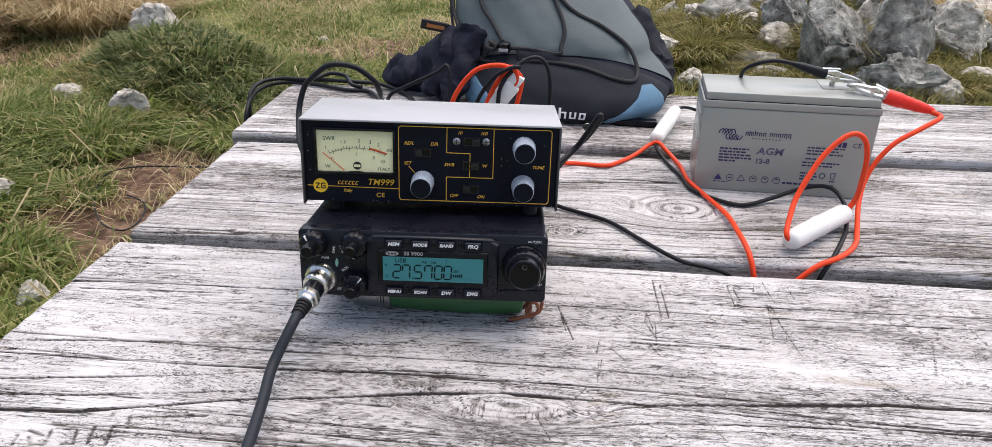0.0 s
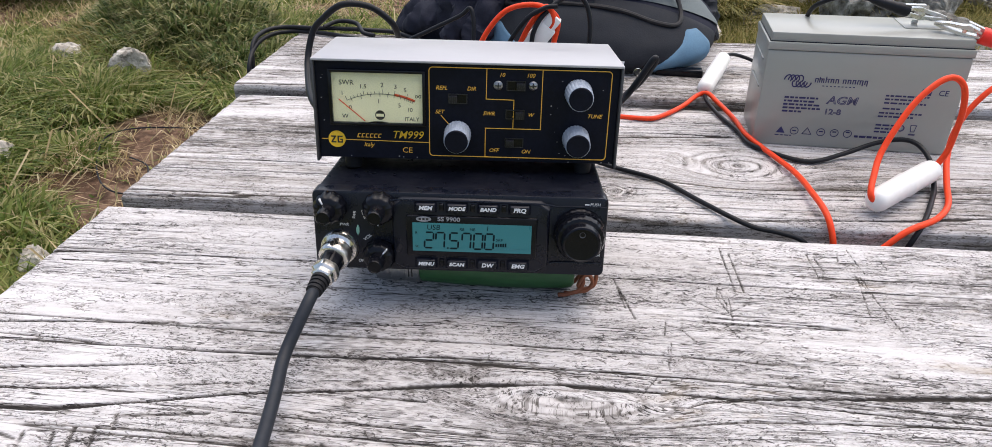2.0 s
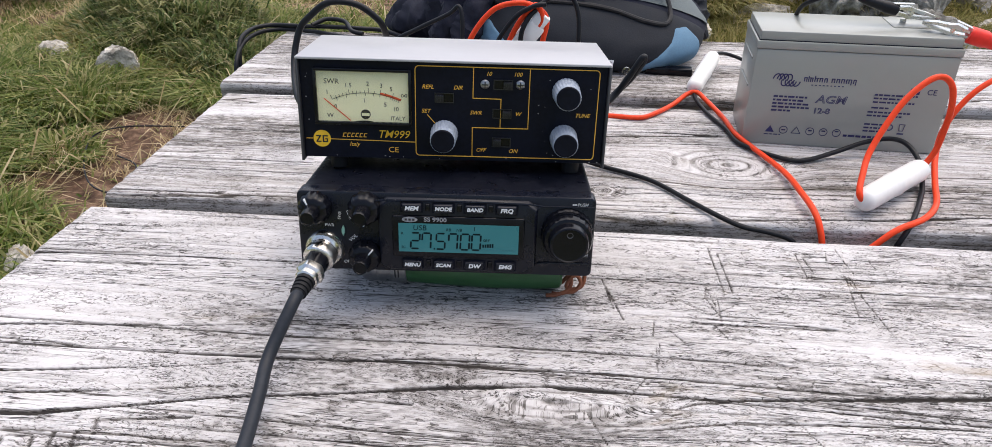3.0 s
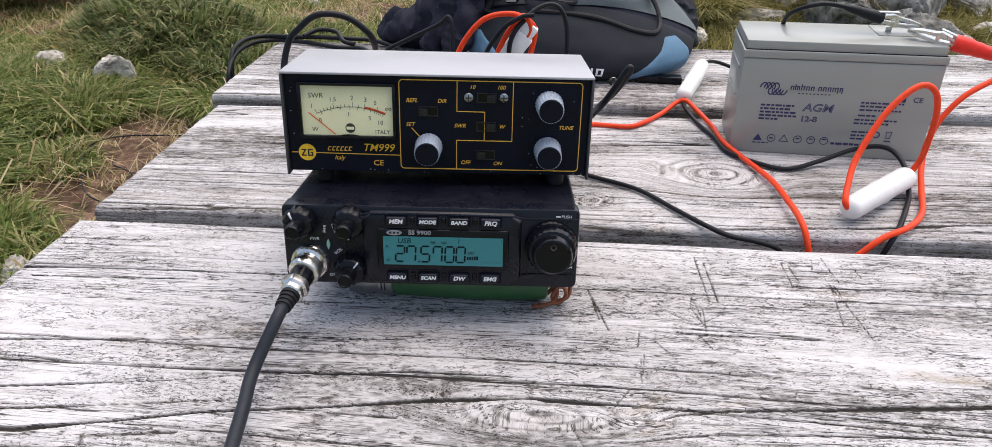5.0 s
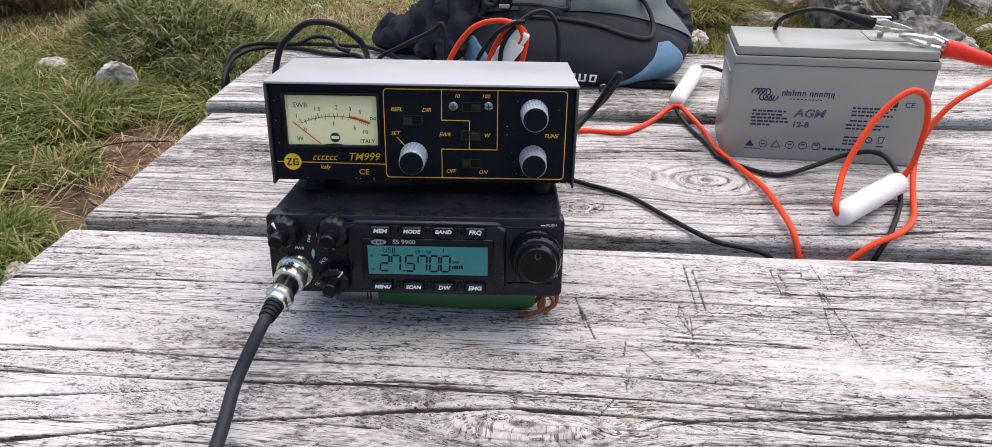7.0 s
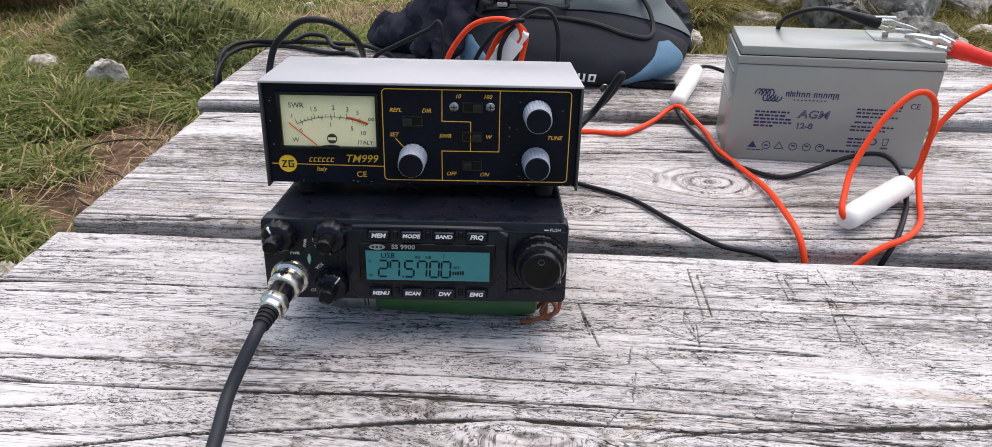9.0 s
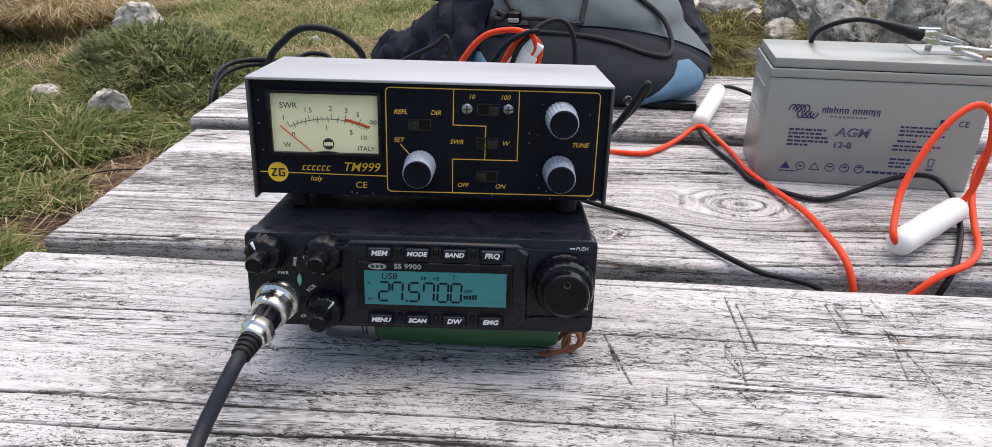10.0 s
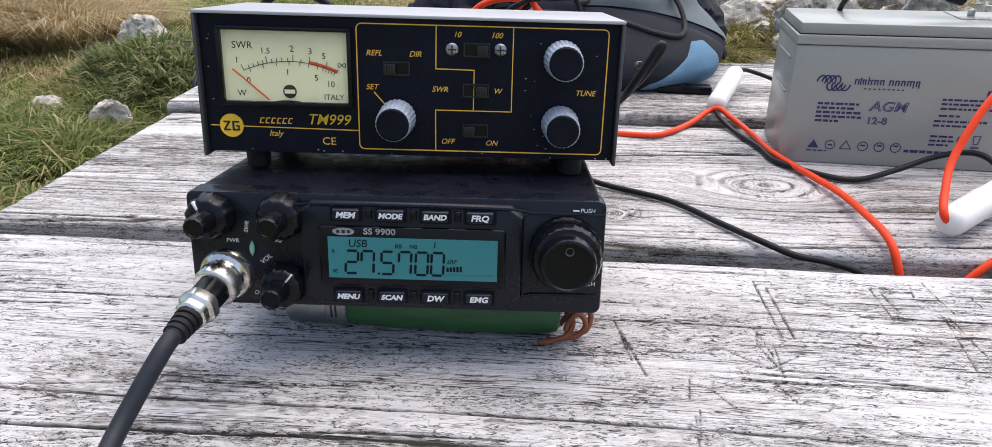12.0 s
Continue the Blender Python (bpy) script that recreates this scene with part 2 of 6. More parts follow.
EARTH = ramp_material("turf_and_earth", ((0.06, 0.075, 0.02), (0.13, 0.145, 0.04), (0.24, 0.22, 0.085)), 22, 0.95, 0.8, 0.02,
                      attr="soil", acols=((0.045, 0.025, 0.016), (0.12, 0.071, 0.046), (0.26, 0.172, 0.115)))
GRASS_GREEN = ramp_material("green_grass", ((0.075, 0.12, 0.025), (0.15, 0.205, 0.045), (0.28, 0.30, 0.095), (0.46, 0.41, 0.21)), 5, 0.6, 0, island=True)
GRASS_DARK = ramp_material("dark_green_leaves", ((0.06, 0.095, 0.03), (0.13, 0.175, 0.055), (0.25, 0.26, 0.10), (0.40, 0.36, 0.2)), 5, 0.55, 0, island=True)
GRASS_DRY = ramp_material("dry_straw", ((0.32, 0.23, 0.115), (0.52, 0.41, 0.23), (0.68, 0.58, 0.38)), 5, 0.7, 0, island=True)
GRASS_OLIVE = ramp_material("olive_heath", ((0.12, 0.125, 0.03), (0.25, 0.23, 0.07), (0.42, 0.34, 0.16)), 5, 0.7, 0, island=True)
STONE = ramp_material("lichened_stone", ((0.16, 0.135, 0.105), (0.42, 0.385, 0.33), (0.60, 0.555, 0.485), (0.78, 0.73, 0.65)), 16, 0.92, 1.0, 0.03, detail=12)
STONE_BLUE = ramp_material("blue_grey_stone", ((0.075, 0.068, 0.055), (0.21, 0.20, 0.18), (0.34, 0.335, 0.305), (0.54, 0.525, 0.475)), 14, 0.92, 1.0, 0.035, detail=12)


# ---- building helpers ----
def thing(name, m, label, category, group="", kind=""):
    ob = new(name)
    ob.empty_display_size = 0.05
    ob.matrix_basis = m
    return tagged(ob, label, category, group, kind)


def part(name, bm, mat, parent, label="", smooth=True):
    """Links a bmesh as one mesh object under a thing or a part."""
    me = bpy.data.meshes.new(name)
    bm.to_mesh(me)
    bm.free()
    me.materials.append(mat)
    if smooth:
        me.polygons.foreach_set("use_smooth", [True] * len(me.polygons))
        me.set_sharp_from_angle(angle=radians(38))
    ob = new(name, me)
    ob.parent = parent
    if label:
        ob["label"] = label
    return ob


def grid_mesh(name, verts, faces, mat, smooth=True):
    me = bpy.data.meshes.new(name)
    me.from_pydata(verts, [], faces)
    me.materials.append(mat)
    if smooth:
        me.polygons.foreach_set("use_smooth", np.ones(len(me.polygons), bool))
    me.update()
    return me


def box(x0, x1, y0, y1, z0, z1, bevel=0.0, seg=2, bm=None):
    bm = bm or bmesh.new()
    got = bmesh.ops.create_cube(bm, size=1.0, matrix=Matrix.Translation(((x0 + x1) / 2, (y0 + y1) / 2, (z0 + z1) / 2)) @ Matrix.Diagonal((x1 - x0, y1 - y0, z1 - z0, 1)))
    if bevel:
        vs = set(got["verts"])
        bmesh.ops.bevel(bm, geom=[e for e in bm.edges if e.verts[0] in vs], offset=bevel, segments=seg, profile=0.5, affect="EDGES")
    return bm


def lathe(profile, m=None, seg=32, bm=None, flutes=0, depth=0.0):
    """Turns (radius, along) pairs round the local -y axis (out of a front face); flutes ripple the radius."""
    bm = bm or bmesh.new()
    m = m or Matrix()
    rings = []
    for r, d in profile:
        ring = []
        for i in range(seg):
            a = 2 * math.pi * i / seg
            rr = r * (1 - depth * (0.5 + 0.5 * math.cos(flutes * a))) if flutes else r
            ring.append(bm.verts.new(m @ Vector((rr * math.cos(a), -d, rr * math.sin(a)))))
        rings.append(ring)
    for a, b in zip(rings, rings[1:]):
        for i in range(seg):
            j = (i + 1) % seg
            bm.faces.new((a[i], a[j], b[j], b[i]))
    bm.faces.new(rings[0][::-1])
    bm.faces.new(rings[-1])
    bmesh.ops.recalc_face_normals(bm, faces=bm.faces)
    return bm


def prism(outline, y0, y1, bevel=0.0, taper=0.0, m=None, bm=None):
    """Extrudes an (x, z) outline from y0 (back) to y1 (front), front face shrunk by taper."""
    bm = bm or bmesh.new()
    m = m or Matrix()
    cx, cz = sum(p[0] for p in outline) / len(outline), sum(p[1] for p in outline) / len(outline)
    back = [bm.verts.new(m @ Vector((x, y0, z))) for x, z in outline]
    front = []
    for x, z in outline:
        dx, dz = x - cx, z - cz
        front.append(bm.verts.new(m @ Vector((x - math.copysign(min(taper, abs(dx)), dx), y1, z - math.copysign(min(taper, abs(dz)), dz)))))
    n = len(outline)
    f = bm.faces.new(front)
    bm.faces.new(back[::-1])
    for i in range(n):
        bm.faces.new((back[i], back[(i + 1) % n], front[(i + 1) % n], front[i]))
    bmesh.ops.recalc_face_normals(bm, faces=bm.faces)
    if bevel:
        bmesh.ops.bevel(bm, geom=list(f.edges), offset=bevel, segments=2, profile=0.5, affect="EDGES")
    return bm


def rounded(x0, x1, z0, z1, r, n=5):
    out = []
    for cx, cz, a0 in ((x1 - r, z1 - r, 0), (x0 + r, z1 - r, 90), (x0 + r, z0 + r, 180), (x1 - r, z0 + r, 270)):
        for i in range(n):
            a = radians(a0 + 90 * i / (n - 1))
            out.append((cx + r * math.cos(a), cz + r * math.sin(a)))
    return out


def smooth_path(pts, step=6):
    """A Catmull-Rom line through the points."""
    p = [Vector(q) for q in pts]
    p = [2 * p[0] - p[1], *p, 2 * p[-1] - p[-2]]
    out = []
    for i in range(1, len(p) - 2):
        for k in range(step):
            t = k / step
            a, b, c, d = p[i - 1 : i + 3]
            out.append(0.5 * ((2 * b) + (c - a) * t + (2 * a - 5 * b + 4 * c - d) * t * t + (3 * b - a - 3 * c + d) * t**3))
    out.append(p[-2])
    return out


def tube(pts, r, seg=10, step=6, bm=None, m=None, r_end=None):
    """A round cable along a smooth line. m takes world points into the parent's frame."""
    bm = bm or bmesh.new()
    line = smooth_path(pts, step) if step > 1 else [Vector(q) for q in pts]
    side = None
    rings = []
    for i, p in enumerate(line):
        d = (line[min(i + 1, len(line) - 1)] - line[max(i - 1, 0)]).normalized()
        side = (Vector((0.31, 0.2, 0.93)) if side is None else side)
        side = (side - d * side.dot(d)).normalized()
        up = d.cross(side)
        rad = r if r_end is None else r + (r_end - r) * i / (len(line) - 1)
        ring = []
        for k in range(seg):
            a = 2 * math.pi * k / seg
            q = p + rad * (math.cos(a) * side + math.sin(a) * up)
            ring.append(bm.verts.new(m @ q if m else q))
        rings.append(ring)
    for a, b in zip(rings, rings[1:]):
        for k in range(seg):
            j = (k + 1) % seg
            bm.faces.new((a[k], a[j], b[j], b[k]))
    bm.faces.new(rings[0][::-1])
    bm.faces.new(rings[-1])
    bmesh.ops.recalc_face_normals(bm, faces=bm.faces)
    return bm


def lettering(words, x, z, y, size, mat, parent, shear=0.0, align="CENTER", turn=0.0, bold=0.0, width=1.0, name="lettering"):
    """Words as thin raised print on a front face (local xz plane, facing -y)."""
    cu = bpy.data.curves.new(name, "FONT")
    cu.body, cu.size, cu.shear, cu.align_x, cu.align_y = words, size, shear, align, "CENTER"
    cu.extrude, cu.offset, cu.resolution_u = 0.00008, bold, 3
    tmp = bpy.data.objects.new(name, cu)
    scene.collection.objects.link(tmp)
    dg = bpy.context.evaluated_depsgraph_get()
    me = bpy.data.meshes.new_from_object(tmp.evaluated_get(dg))
    bpy.data.objects.remove(tmp)
    me.transform(pose(x, y, z, 90, 0, 0) @ pose(0, 0, 0, 0, 0, turn) @ Matrix.Diagonal((width, 1, 1, 1)))
    me.materials.clear()
    me.materials.append(mat)
    ob = new(name, me)
    ob.parent = parent
    return ob


def strip(pts, w, y, h=0.0002, bm=None):
    """A printed line of width w through (x, z) points on a front face."""
    bm = bm or bmesh.new()
    n = len(pts)
    left, right = [], []
    for i, (x, z) in enumerate(pts):
        a, b = Vector(pts[max(i - 1, 0)]), Vector(pts[min(i + 1, n - 1)])
        d1 = (Vector(pts[i]) - a).normalized() if i else (b - Vector(pts[i])).normalized()
        d2 = (b - Vector(pts[i])).normalized() if i < n - 1 else d1
        d = (d1 + d2).normalized()
        k = w / 2 / max(0.5, d.dot(d1))
        left.append((x - d.y * k, z + d.x * k))
        right.append((x + d.y * k, z - d.x * k))
    rows = [[bm.verts.new((p[0], yy, p[1])) for p in side] for side, yy in ((left, y), (left, y - h), (right, y - h), (right, y))]
    for a, b in zip(rows, rows[1:]):
        for i in range(n - 1):
            bm.faces.new((a[i], a[i + 1], b[i + 1], b[i]))
    bmesh.ops.recalc_face_normals(bm, faces=bm.faces)
    return bm


def bar(x0, x1, z0, z1, y, mat, parent, name="printed_bar"):
    return part(name, box(x0, x1, y - 0.0002, y, z0, z1), mat, parent, smooth=False)


TABLES = {}


def vnoise(x, y, seed):
    """Smooth value noise, 0 to 1, on arrays."""
    if seed not in TABLES:
        TABLES[seed] = np.random.RandomState(seed).rand(256, 256)
    t = TABLES[seed]
    xi, yi = np.floor(x).astype(int), np.floor(y).astype(int)
    fx, fy = x - xi, y - yi
    fx, fy = fx * fx * (3 - 2 * fx), fy * fy * (3 - 2 * fy)
    a, b = t[xi & 255, yi & 255], t[(xi + 1) & 255, yi & 255]
    c, d = t[xi & 255, (yi + 1) & 255], t[(xi + 1) & 255, (yi + 1) & 255]
    return (a * (1 - fx) + b * fx) * (1 - fy) + (c * (1 - fx) + d * fx) * fy


def fbm(x, y, seed, octaves=4):
    total, amp, norm = 0, 1.0, 0
    for i in range(octaves):
        total = total + amp * vnoise(x * 2**i, y * 2**i, seed + i)
        norm += amp
        amp *= 0.5
    return total / norm


def step01(v, a, b):
    t = np.clip((v - a) / (b - a), 0, 1)
    return t * t * (3 - 2 * t)


# ---- ground ----
MOUNDS = ((-1.75, 3.6, 0.11, 0.42), (-2.3, 4.3, 0.10, 0.40), (-3.3, 4.5, 0.14, 0.5), (-1.9, 2.85, 0.03, 0.4), (1.6, 5.2, 0.14, 0.8), (2.4, 5.6, 0.16, 0.8))
BARE = ((-1.34, 2.45, 0.22), (-1.55, 2.0, 0.22), (-1.2, 2.12, 0.24), (-1.32, 1.96, 0.2), (-1.3, 4.06, 0.26), (-2.57, 3.84, 0.15), (-1.05, 4.35, 0.30), (-0.7, 4.9, 0.18), (-3.3, 3.75, 0.35), (-2.9, 4.35, 0.2), (-2.1, 2.45, 0.2))


def ground_z(x, y):
    z = 0.10 * (fbm(x * 0.9 + 40, y * 0.9 + 40, 11, 4) - 0.5) + 0.05 * (fbm(x * 5 + 90, y * 5 + 90, 21, 3) - 0.5)
    for mx, my, h, r in MOUNDS:
        z = z + h * np.exp(-((x - mx) ** 2 + (y - my) ** 2) / r**2)
    far = np.hypot(x, y - 3)
    return z + 0.0008 * np.maximum(far - 8, 0) ** 1.5


def bareness(x, y):
    v = 0
    for bx, by, r in BARE:
        v = v + np.exp(-((x - bx) ** 2 + (y - by) ** 2) / r**2)
    return step01(v + 0.9 * (fbm(x * 4 + 30, y * 4 + 30, 31, 4) - 0.5), 0.30, 0.62)


def build_ground():
    s = np.linspace(-1, 1, 361)
    reach = 7.0 * s + 400 * s**9
    gx, gy = np.meshgrid(reach - 0.3, reach + 3.0, indexing="ij")
    gz = ground_z(gx, gy)
    n = len(s)
    idx = np.arange(n * n).reshape(n, n)
    faces = np.stack([idx[:-1, :-1], idx[1:, :-1], idx[1:, 1:], idx[:-1, 1:]], -1).reshape(-1, 4)
    me = grid_mesh("ground", np.stack([gx, gy, gz], -1).reshape(-1, 3).tolist(), faces.tolist(), EARTH)
    soil = me.attributes.new("soil", "FLOAT", "POINT")
    soil.data.foreach_set("value", bareness(gx, gy).reshape(-1).astype(np.float32))
    return tagged(new("ground", me), "uneven hillside ground of turf and bare brown earth", "ground", kind="structure")


build_ground()


def blades(name, xs, ys, heights, widths, lean, mat, label, category, lift=0.0, spread=None, rng=None):
    """Many curved blades in one mesh, each of five points, rooted on the ground."""
    n = len(xs)
    a = rng.uniform(0, 2 * math.pi, n) if spread is None else spread
    f = rng.uniform(0, 2 * math.pi, n)
    base = np.stack([xs, ys, ground_z(xs, ys) - 0.006], -1) + lift
    d = np.stack([np.cos(a), np.sin(a), np.zeros(n)], -1)
    w = np.stack([np.cos(f), np.sin(f), np.zeros(n)], -1) * widths[:, None] / 2
    up = np.array([0, 0, 1.0])
    mid = base + d * (heights * lean * 0.35)[:, None] + up * (heights * 0.6)[:, None]
    tip = base + d * (heights * lean)[:, None] + up * (heights * (1.0 - 0.35 * lean))[:, None]
    verts = np.stack([base - w, base + w, mid + w * 0.8, mid - w * 0.8, tip], 1).reshape(-1, 3)
    k = np.arange(n)[:, None] * 5
    loops = np.concatenate([k + [0, 1, 2, 3], k + [3, 2, 4]], 1).reshape(-1)
    start = (np.arange(n)[:, None] * 7 + [0, 4]).reshape(-1)
    me = bpy.data.meshes.new(name)
    me.vertices.add(len(verts))
    me.vertices.foreach_set("co", verts.reshape(-1).astype(np.float32))
    me.loops.add(len(loops))
    me.loops.foreach_set("vertex_index", loops.astype(np.int32))
    me.polygons.add(len(start))
    me.polygons.foreach_set("loop_start", start.astype(np.int32))
    me.materials.append(mat)
    me.update(calc_edges=True)
    return tagged(new(name, me), label, category, kind="stuff")


def build_grass():
    rng = np.random.RandomState(5)

    def scatter(n, x0, x1, y0, y1, keep):
        x, y = rng.uniform(x0, x1, n), rng.uniform(y0, y1, n)
        ok = rng.rand(n) < keep(x, y)
        return x[ok], y[ok]

    def seen(x, y):
        # stretch of hillside beside and behind the table
        return np.where((y > 1.2) & ((x < -0.25 - 0.25 * (y - 1.2) + 0.9 * np.maximum(y - 3.2, 0)) | (y > 3.3)) & (x > -0.75 * y - 0.5) & (x < 0.62 * y + 0.3), 1.0, 0.0)

    def clump(x, y, f, seed):
        return step01(fbm(x * f + 50, y * f + 50, seed, 3), 0.40, 0.62)

    left = lambda x, y: seen(x, y) * np.where(x < 0.25 * (y - 3) + 0.15, 1, 0)
    right = lambda x, y: seen(x, y) * np.where(x < 0.25 * (y - 3) + 0.0, 0, 1)
    x, y = scatter(210000, -5, 1.4, 1.2, 7.2, lambda x, y: left(x, y) * (1 - 0.86 * bareness(x, y)) * (0.22 + 0.78 * clump(x, y, 4.5, 41)))
    n = len(x)
    tall = 0.45 + 0.9 * clump(x, y, 2.2, 51)
    tall *= np.where(y > 4.2, 0.5, 1.0)
    blades("grass", x, y, rng.uniform(0.03, 0.12, n) * tall, rng.uniform(0.005, 0.011, n), rng.uniform(0.3, 1.7, n), GRASS_GREEN, "short green hill grass with yellowed blades", "grass", rng=rng)
    x, y = scatter(130000, -5, 1.4, 1.2, 7.2, lambda x, y: left(x, y) * (0.05 + 0.34 * clump(x, y, 2.5, 61) + 0.6 * bareness(x, y) * clump(x, y, 6, 62)))
    n = len(x)
    blades("dry_grass", x, y, rng.uniform(0.02, 0.10, n), rng.uniform(0.003, 0.006, n), rng.uniform(0.8, 2.4, n), GRASS_DRY, "dead straw lying through the turf", "grass", rng=rng)
    x, y = scatter(450, -4, 0.5, 1.3, 5, lambda x, y: left(x, y) * 0.8)
    n = len(x)
    blades("straw_stalks", x, y, rng.uniform(0.12, 0.26, n), rng.uniform(0.005, 0.008, n), rng.uniform(0.8, 2.4, n), GRASS_DRY, "long pale straw stalks bent over the turf", "grass", rng=rng)
    x, y = scatter(130000, 0.0, 4.6, 3.2, 7.5, lambda x, y: right(x, y) * (0.15 + 0.85 * clump(x, y, 2.0, 71)))
    n = len(x)
    blades("heath_grass", x, y, rng.uniform(0.04, 0.15, n), rng.uniform(0.004, 0.008, n), rng.uniform(0.3, 1.2, n), GRASS_OLIVE, "olive and brown heath grass among the rocks", "grass", rng=rng)

    # tussocks: blades fanning out of one root
    def tussock(name, cx, cy, r, n, h, mat, label):
        ang, rad = rng.uniform(0, 2 * math.pi, n), r * np.sqrt(rng.rand(n))
        xs, ys = cx + rad * np.cos(ang), cy + rad * np.sin(ang)
        n = n * 6 // 10
        ang, rad, xs, ys = ang[:n], rad[:n], xs[:n], ys[:n]
        blades(name, xs, ys, rng.uniform(0.5, 1.15, n) * h, rng.uniform(0.006, 0.013, n), 0.3 + 1.1 * rad / r, mat, label, "grass tussock", spread=ang + rng.normal(0, 0.5, n), rng=rng)

    for cx, cy, r, n, h in ((-2.95, 4.5, 0.36, 6000, 0.30), (-3.45, 4.35, 0.35, 5000, 0.3), (-3.1, 4.95, 0.4, 5000, 0.28), (-3.35, 4.0, 0.22, 3000, 0.16)):
        tussock("grass_tussock", cx, cy, r, n, h, GRASS_DRY, "straw-coloured tussock of dry hill grass")
    def shrub(cx, cy, r, n, h):
        ang, rad = rng.uniform(0, 2 * math.pi, n), np.sqrt(rng.rand(n))
        lump = 0.25 + 1.5 * fbm(cx * 9 + 6 * rad * np.cos(ang) + 60, cy * 9 + 6 * rad * np.sin(ang) + 60, 88, 3)
        xs, ys = cx + r * lump * rad * np.cos(ang), cy + r * lump * rad * np.sin(ang)
        up = h * lump * np.sqrt(np.maximum(1 - rad**2, 0)) * rng.uniform(0.25, 1.0, n) ** 0.4
        blades("low_shrub", xs, ys, rng.uniform(0.03, 0.11, n), rng.uniform(0.007, 0.015, n), rng.uniform(0.5, 1.6, n), GRASS_DARK, "low dark green shrub of small leaves on a mound", "shrub", lift=up[:, None] * np.array([0, 0, 1.0]), spread=ang + rng.normal(0, 1.0, n), rng=rng)

    for cx, cy, r, n, h in ((-1.82, 3.50, 0.30, 4200, 0.13), (-1.58, 3.36, 0.26, 3600, 0.12), (-1.38, 3.14, 0.2, 2000, 0.08), (-2.02, 3.58, 0.2, 2200, 0.10), (-1.72, 3.2, 0.16, 1300, 0.07)):
        shrub(cx, cy, r, n, h)
    for cx, cy, r, n, h in ((-1.95, 3.25, 0.16, 900, 0.13), (-1.5, 3.05, 0.14, 800, 0.12), (-1.72, 3.62, 0.16, 700, 0.16), (-2.15, 3.4, 0.2, 900, 0.12)):
        tussock("grass_tussock", cx, cy, r, n, h, GRASS_OLIVE, "olive tuft of grass growing through the shrub")
    for cx, cy, r, n, h in ((-2.2, 2.75, 0.3, 4500, 0.13), (-1.75, 2.65, 0.25, 3500, 0.12), (-1.3, 3.45, 0.35, 5000, 0.13), (-1.2, 2.85, 0.22, 3000, 0.12), (-1.95, 2.45, 0.22, 3000, 0.11), (-1.72, 2.02, 0.16, 1600, 0.09), (-1.55, 2.2, 0.13, 900, 0.07), (-1.9, 2.12, 0.2, 2200, 0.1), (-1.45, 1.75, 0.15, 1200, 0.08)):
        tussock("grass_tussock", cx, cy, r, n, h, GRASS_GREEN, "lush green tussock of hill grass")
    tussock("grass_tussock", 2.3, 4.95, 0.3, 4000, 0.2, GRASS_DRY, "rust and straw coloured grass behind the rocks")
    for cx, cy, r, n, h in ((1.2, 3.97, 0.14, 2500, 0.14), (1.57, 3.72, 0.1, 1500, 0.10), (1.9, 3.74, 0.14, 2500, 0.13), (1.56, 4.2, 0.14, 2000, 0.28), (0.80, 4.30, 0.22, 5000, 0.18), (1.0, 4.75, 0.3, 4000, 0.2), (1.3, 4.15, 0.16, 3000, 0.13), (1.75, 4.15, 0.15, 2500, 0.13), (1.45, 4.8, 0.25, 4000, 0.16), (1.95, 3.95, 0.14, 2000, 0.12)):
        tussock("grass_tussock", cx, cy, r, n, h, GRASS_OLIVE, "olive brown tussock between grey rocks")


build_grass()


def rock(cx, cy, sx, sy, sz, seed, mat, label, name="rock", sink=0.3, turn=0.0, tilt=0.0):
    """A weathered stone: a faceted, cracked and pitted lump half sunk in the turf."""
    bm = bmesh.new()
    bmesh.ops.create_icosphere(bm, subdivisions=5, radius=1.0)
    off = Vector((seed * 7.13, seed * 3.7, seed * 1.9))
    rnd = random.Random(seed)
    cuts = [(Vector((rnd.gauss(0, 1), rnd.gauss(0, 1), rnd.gauss(0, 0.8))).normalized(), rnd.uniform(0.52, 0.84)) for _ in range(16)]
    for v in bm.verts:
        p = v.co.copy()
        for nrm, far in cuts:
            d = p.dot(nrm)
            if d > far:
                p -= nrm * (d - far) * 0.97
        k = 1 + 0.16 * noise.noise(p * 1.3 + off) + 0.08 * noise.noise(p * 3.7 + off) + 0.07 * noise.noise(p * 8 + off) + 0.045 * noise.noise(p * 17 + off)
        crack = abs(noise.noise(Vector((p.x * 1.2, p.y * 1.2, p.z * 3.2)) + off * 2))
        k -= 0.11 * max(0, 1 - crack / 0.05)
        v.co = Vector((p.x * sx, p.y * sy, p.z * sz)) * k
    z = float(ground_z(np.array([cx]), np.array([cy]))[0])
    me = bpy.data.meshes.new(name)
    bm.to_mesh(me)
    bm.free()
    me.materials.append(mat)
    me.polygons.foreach_set("use_smooth", [True] * len(me.polygons))
    me.set_sharp_from_angle(angle=radians(50))
    ob = new(name, me)
    ob.matrix_basis = pose(cx, cy, z + sz * (1 - 2 * sink) * 0.8, tilt, 0, turn)
    return tagged(ob, label, "rock", "rocks on the hillside")


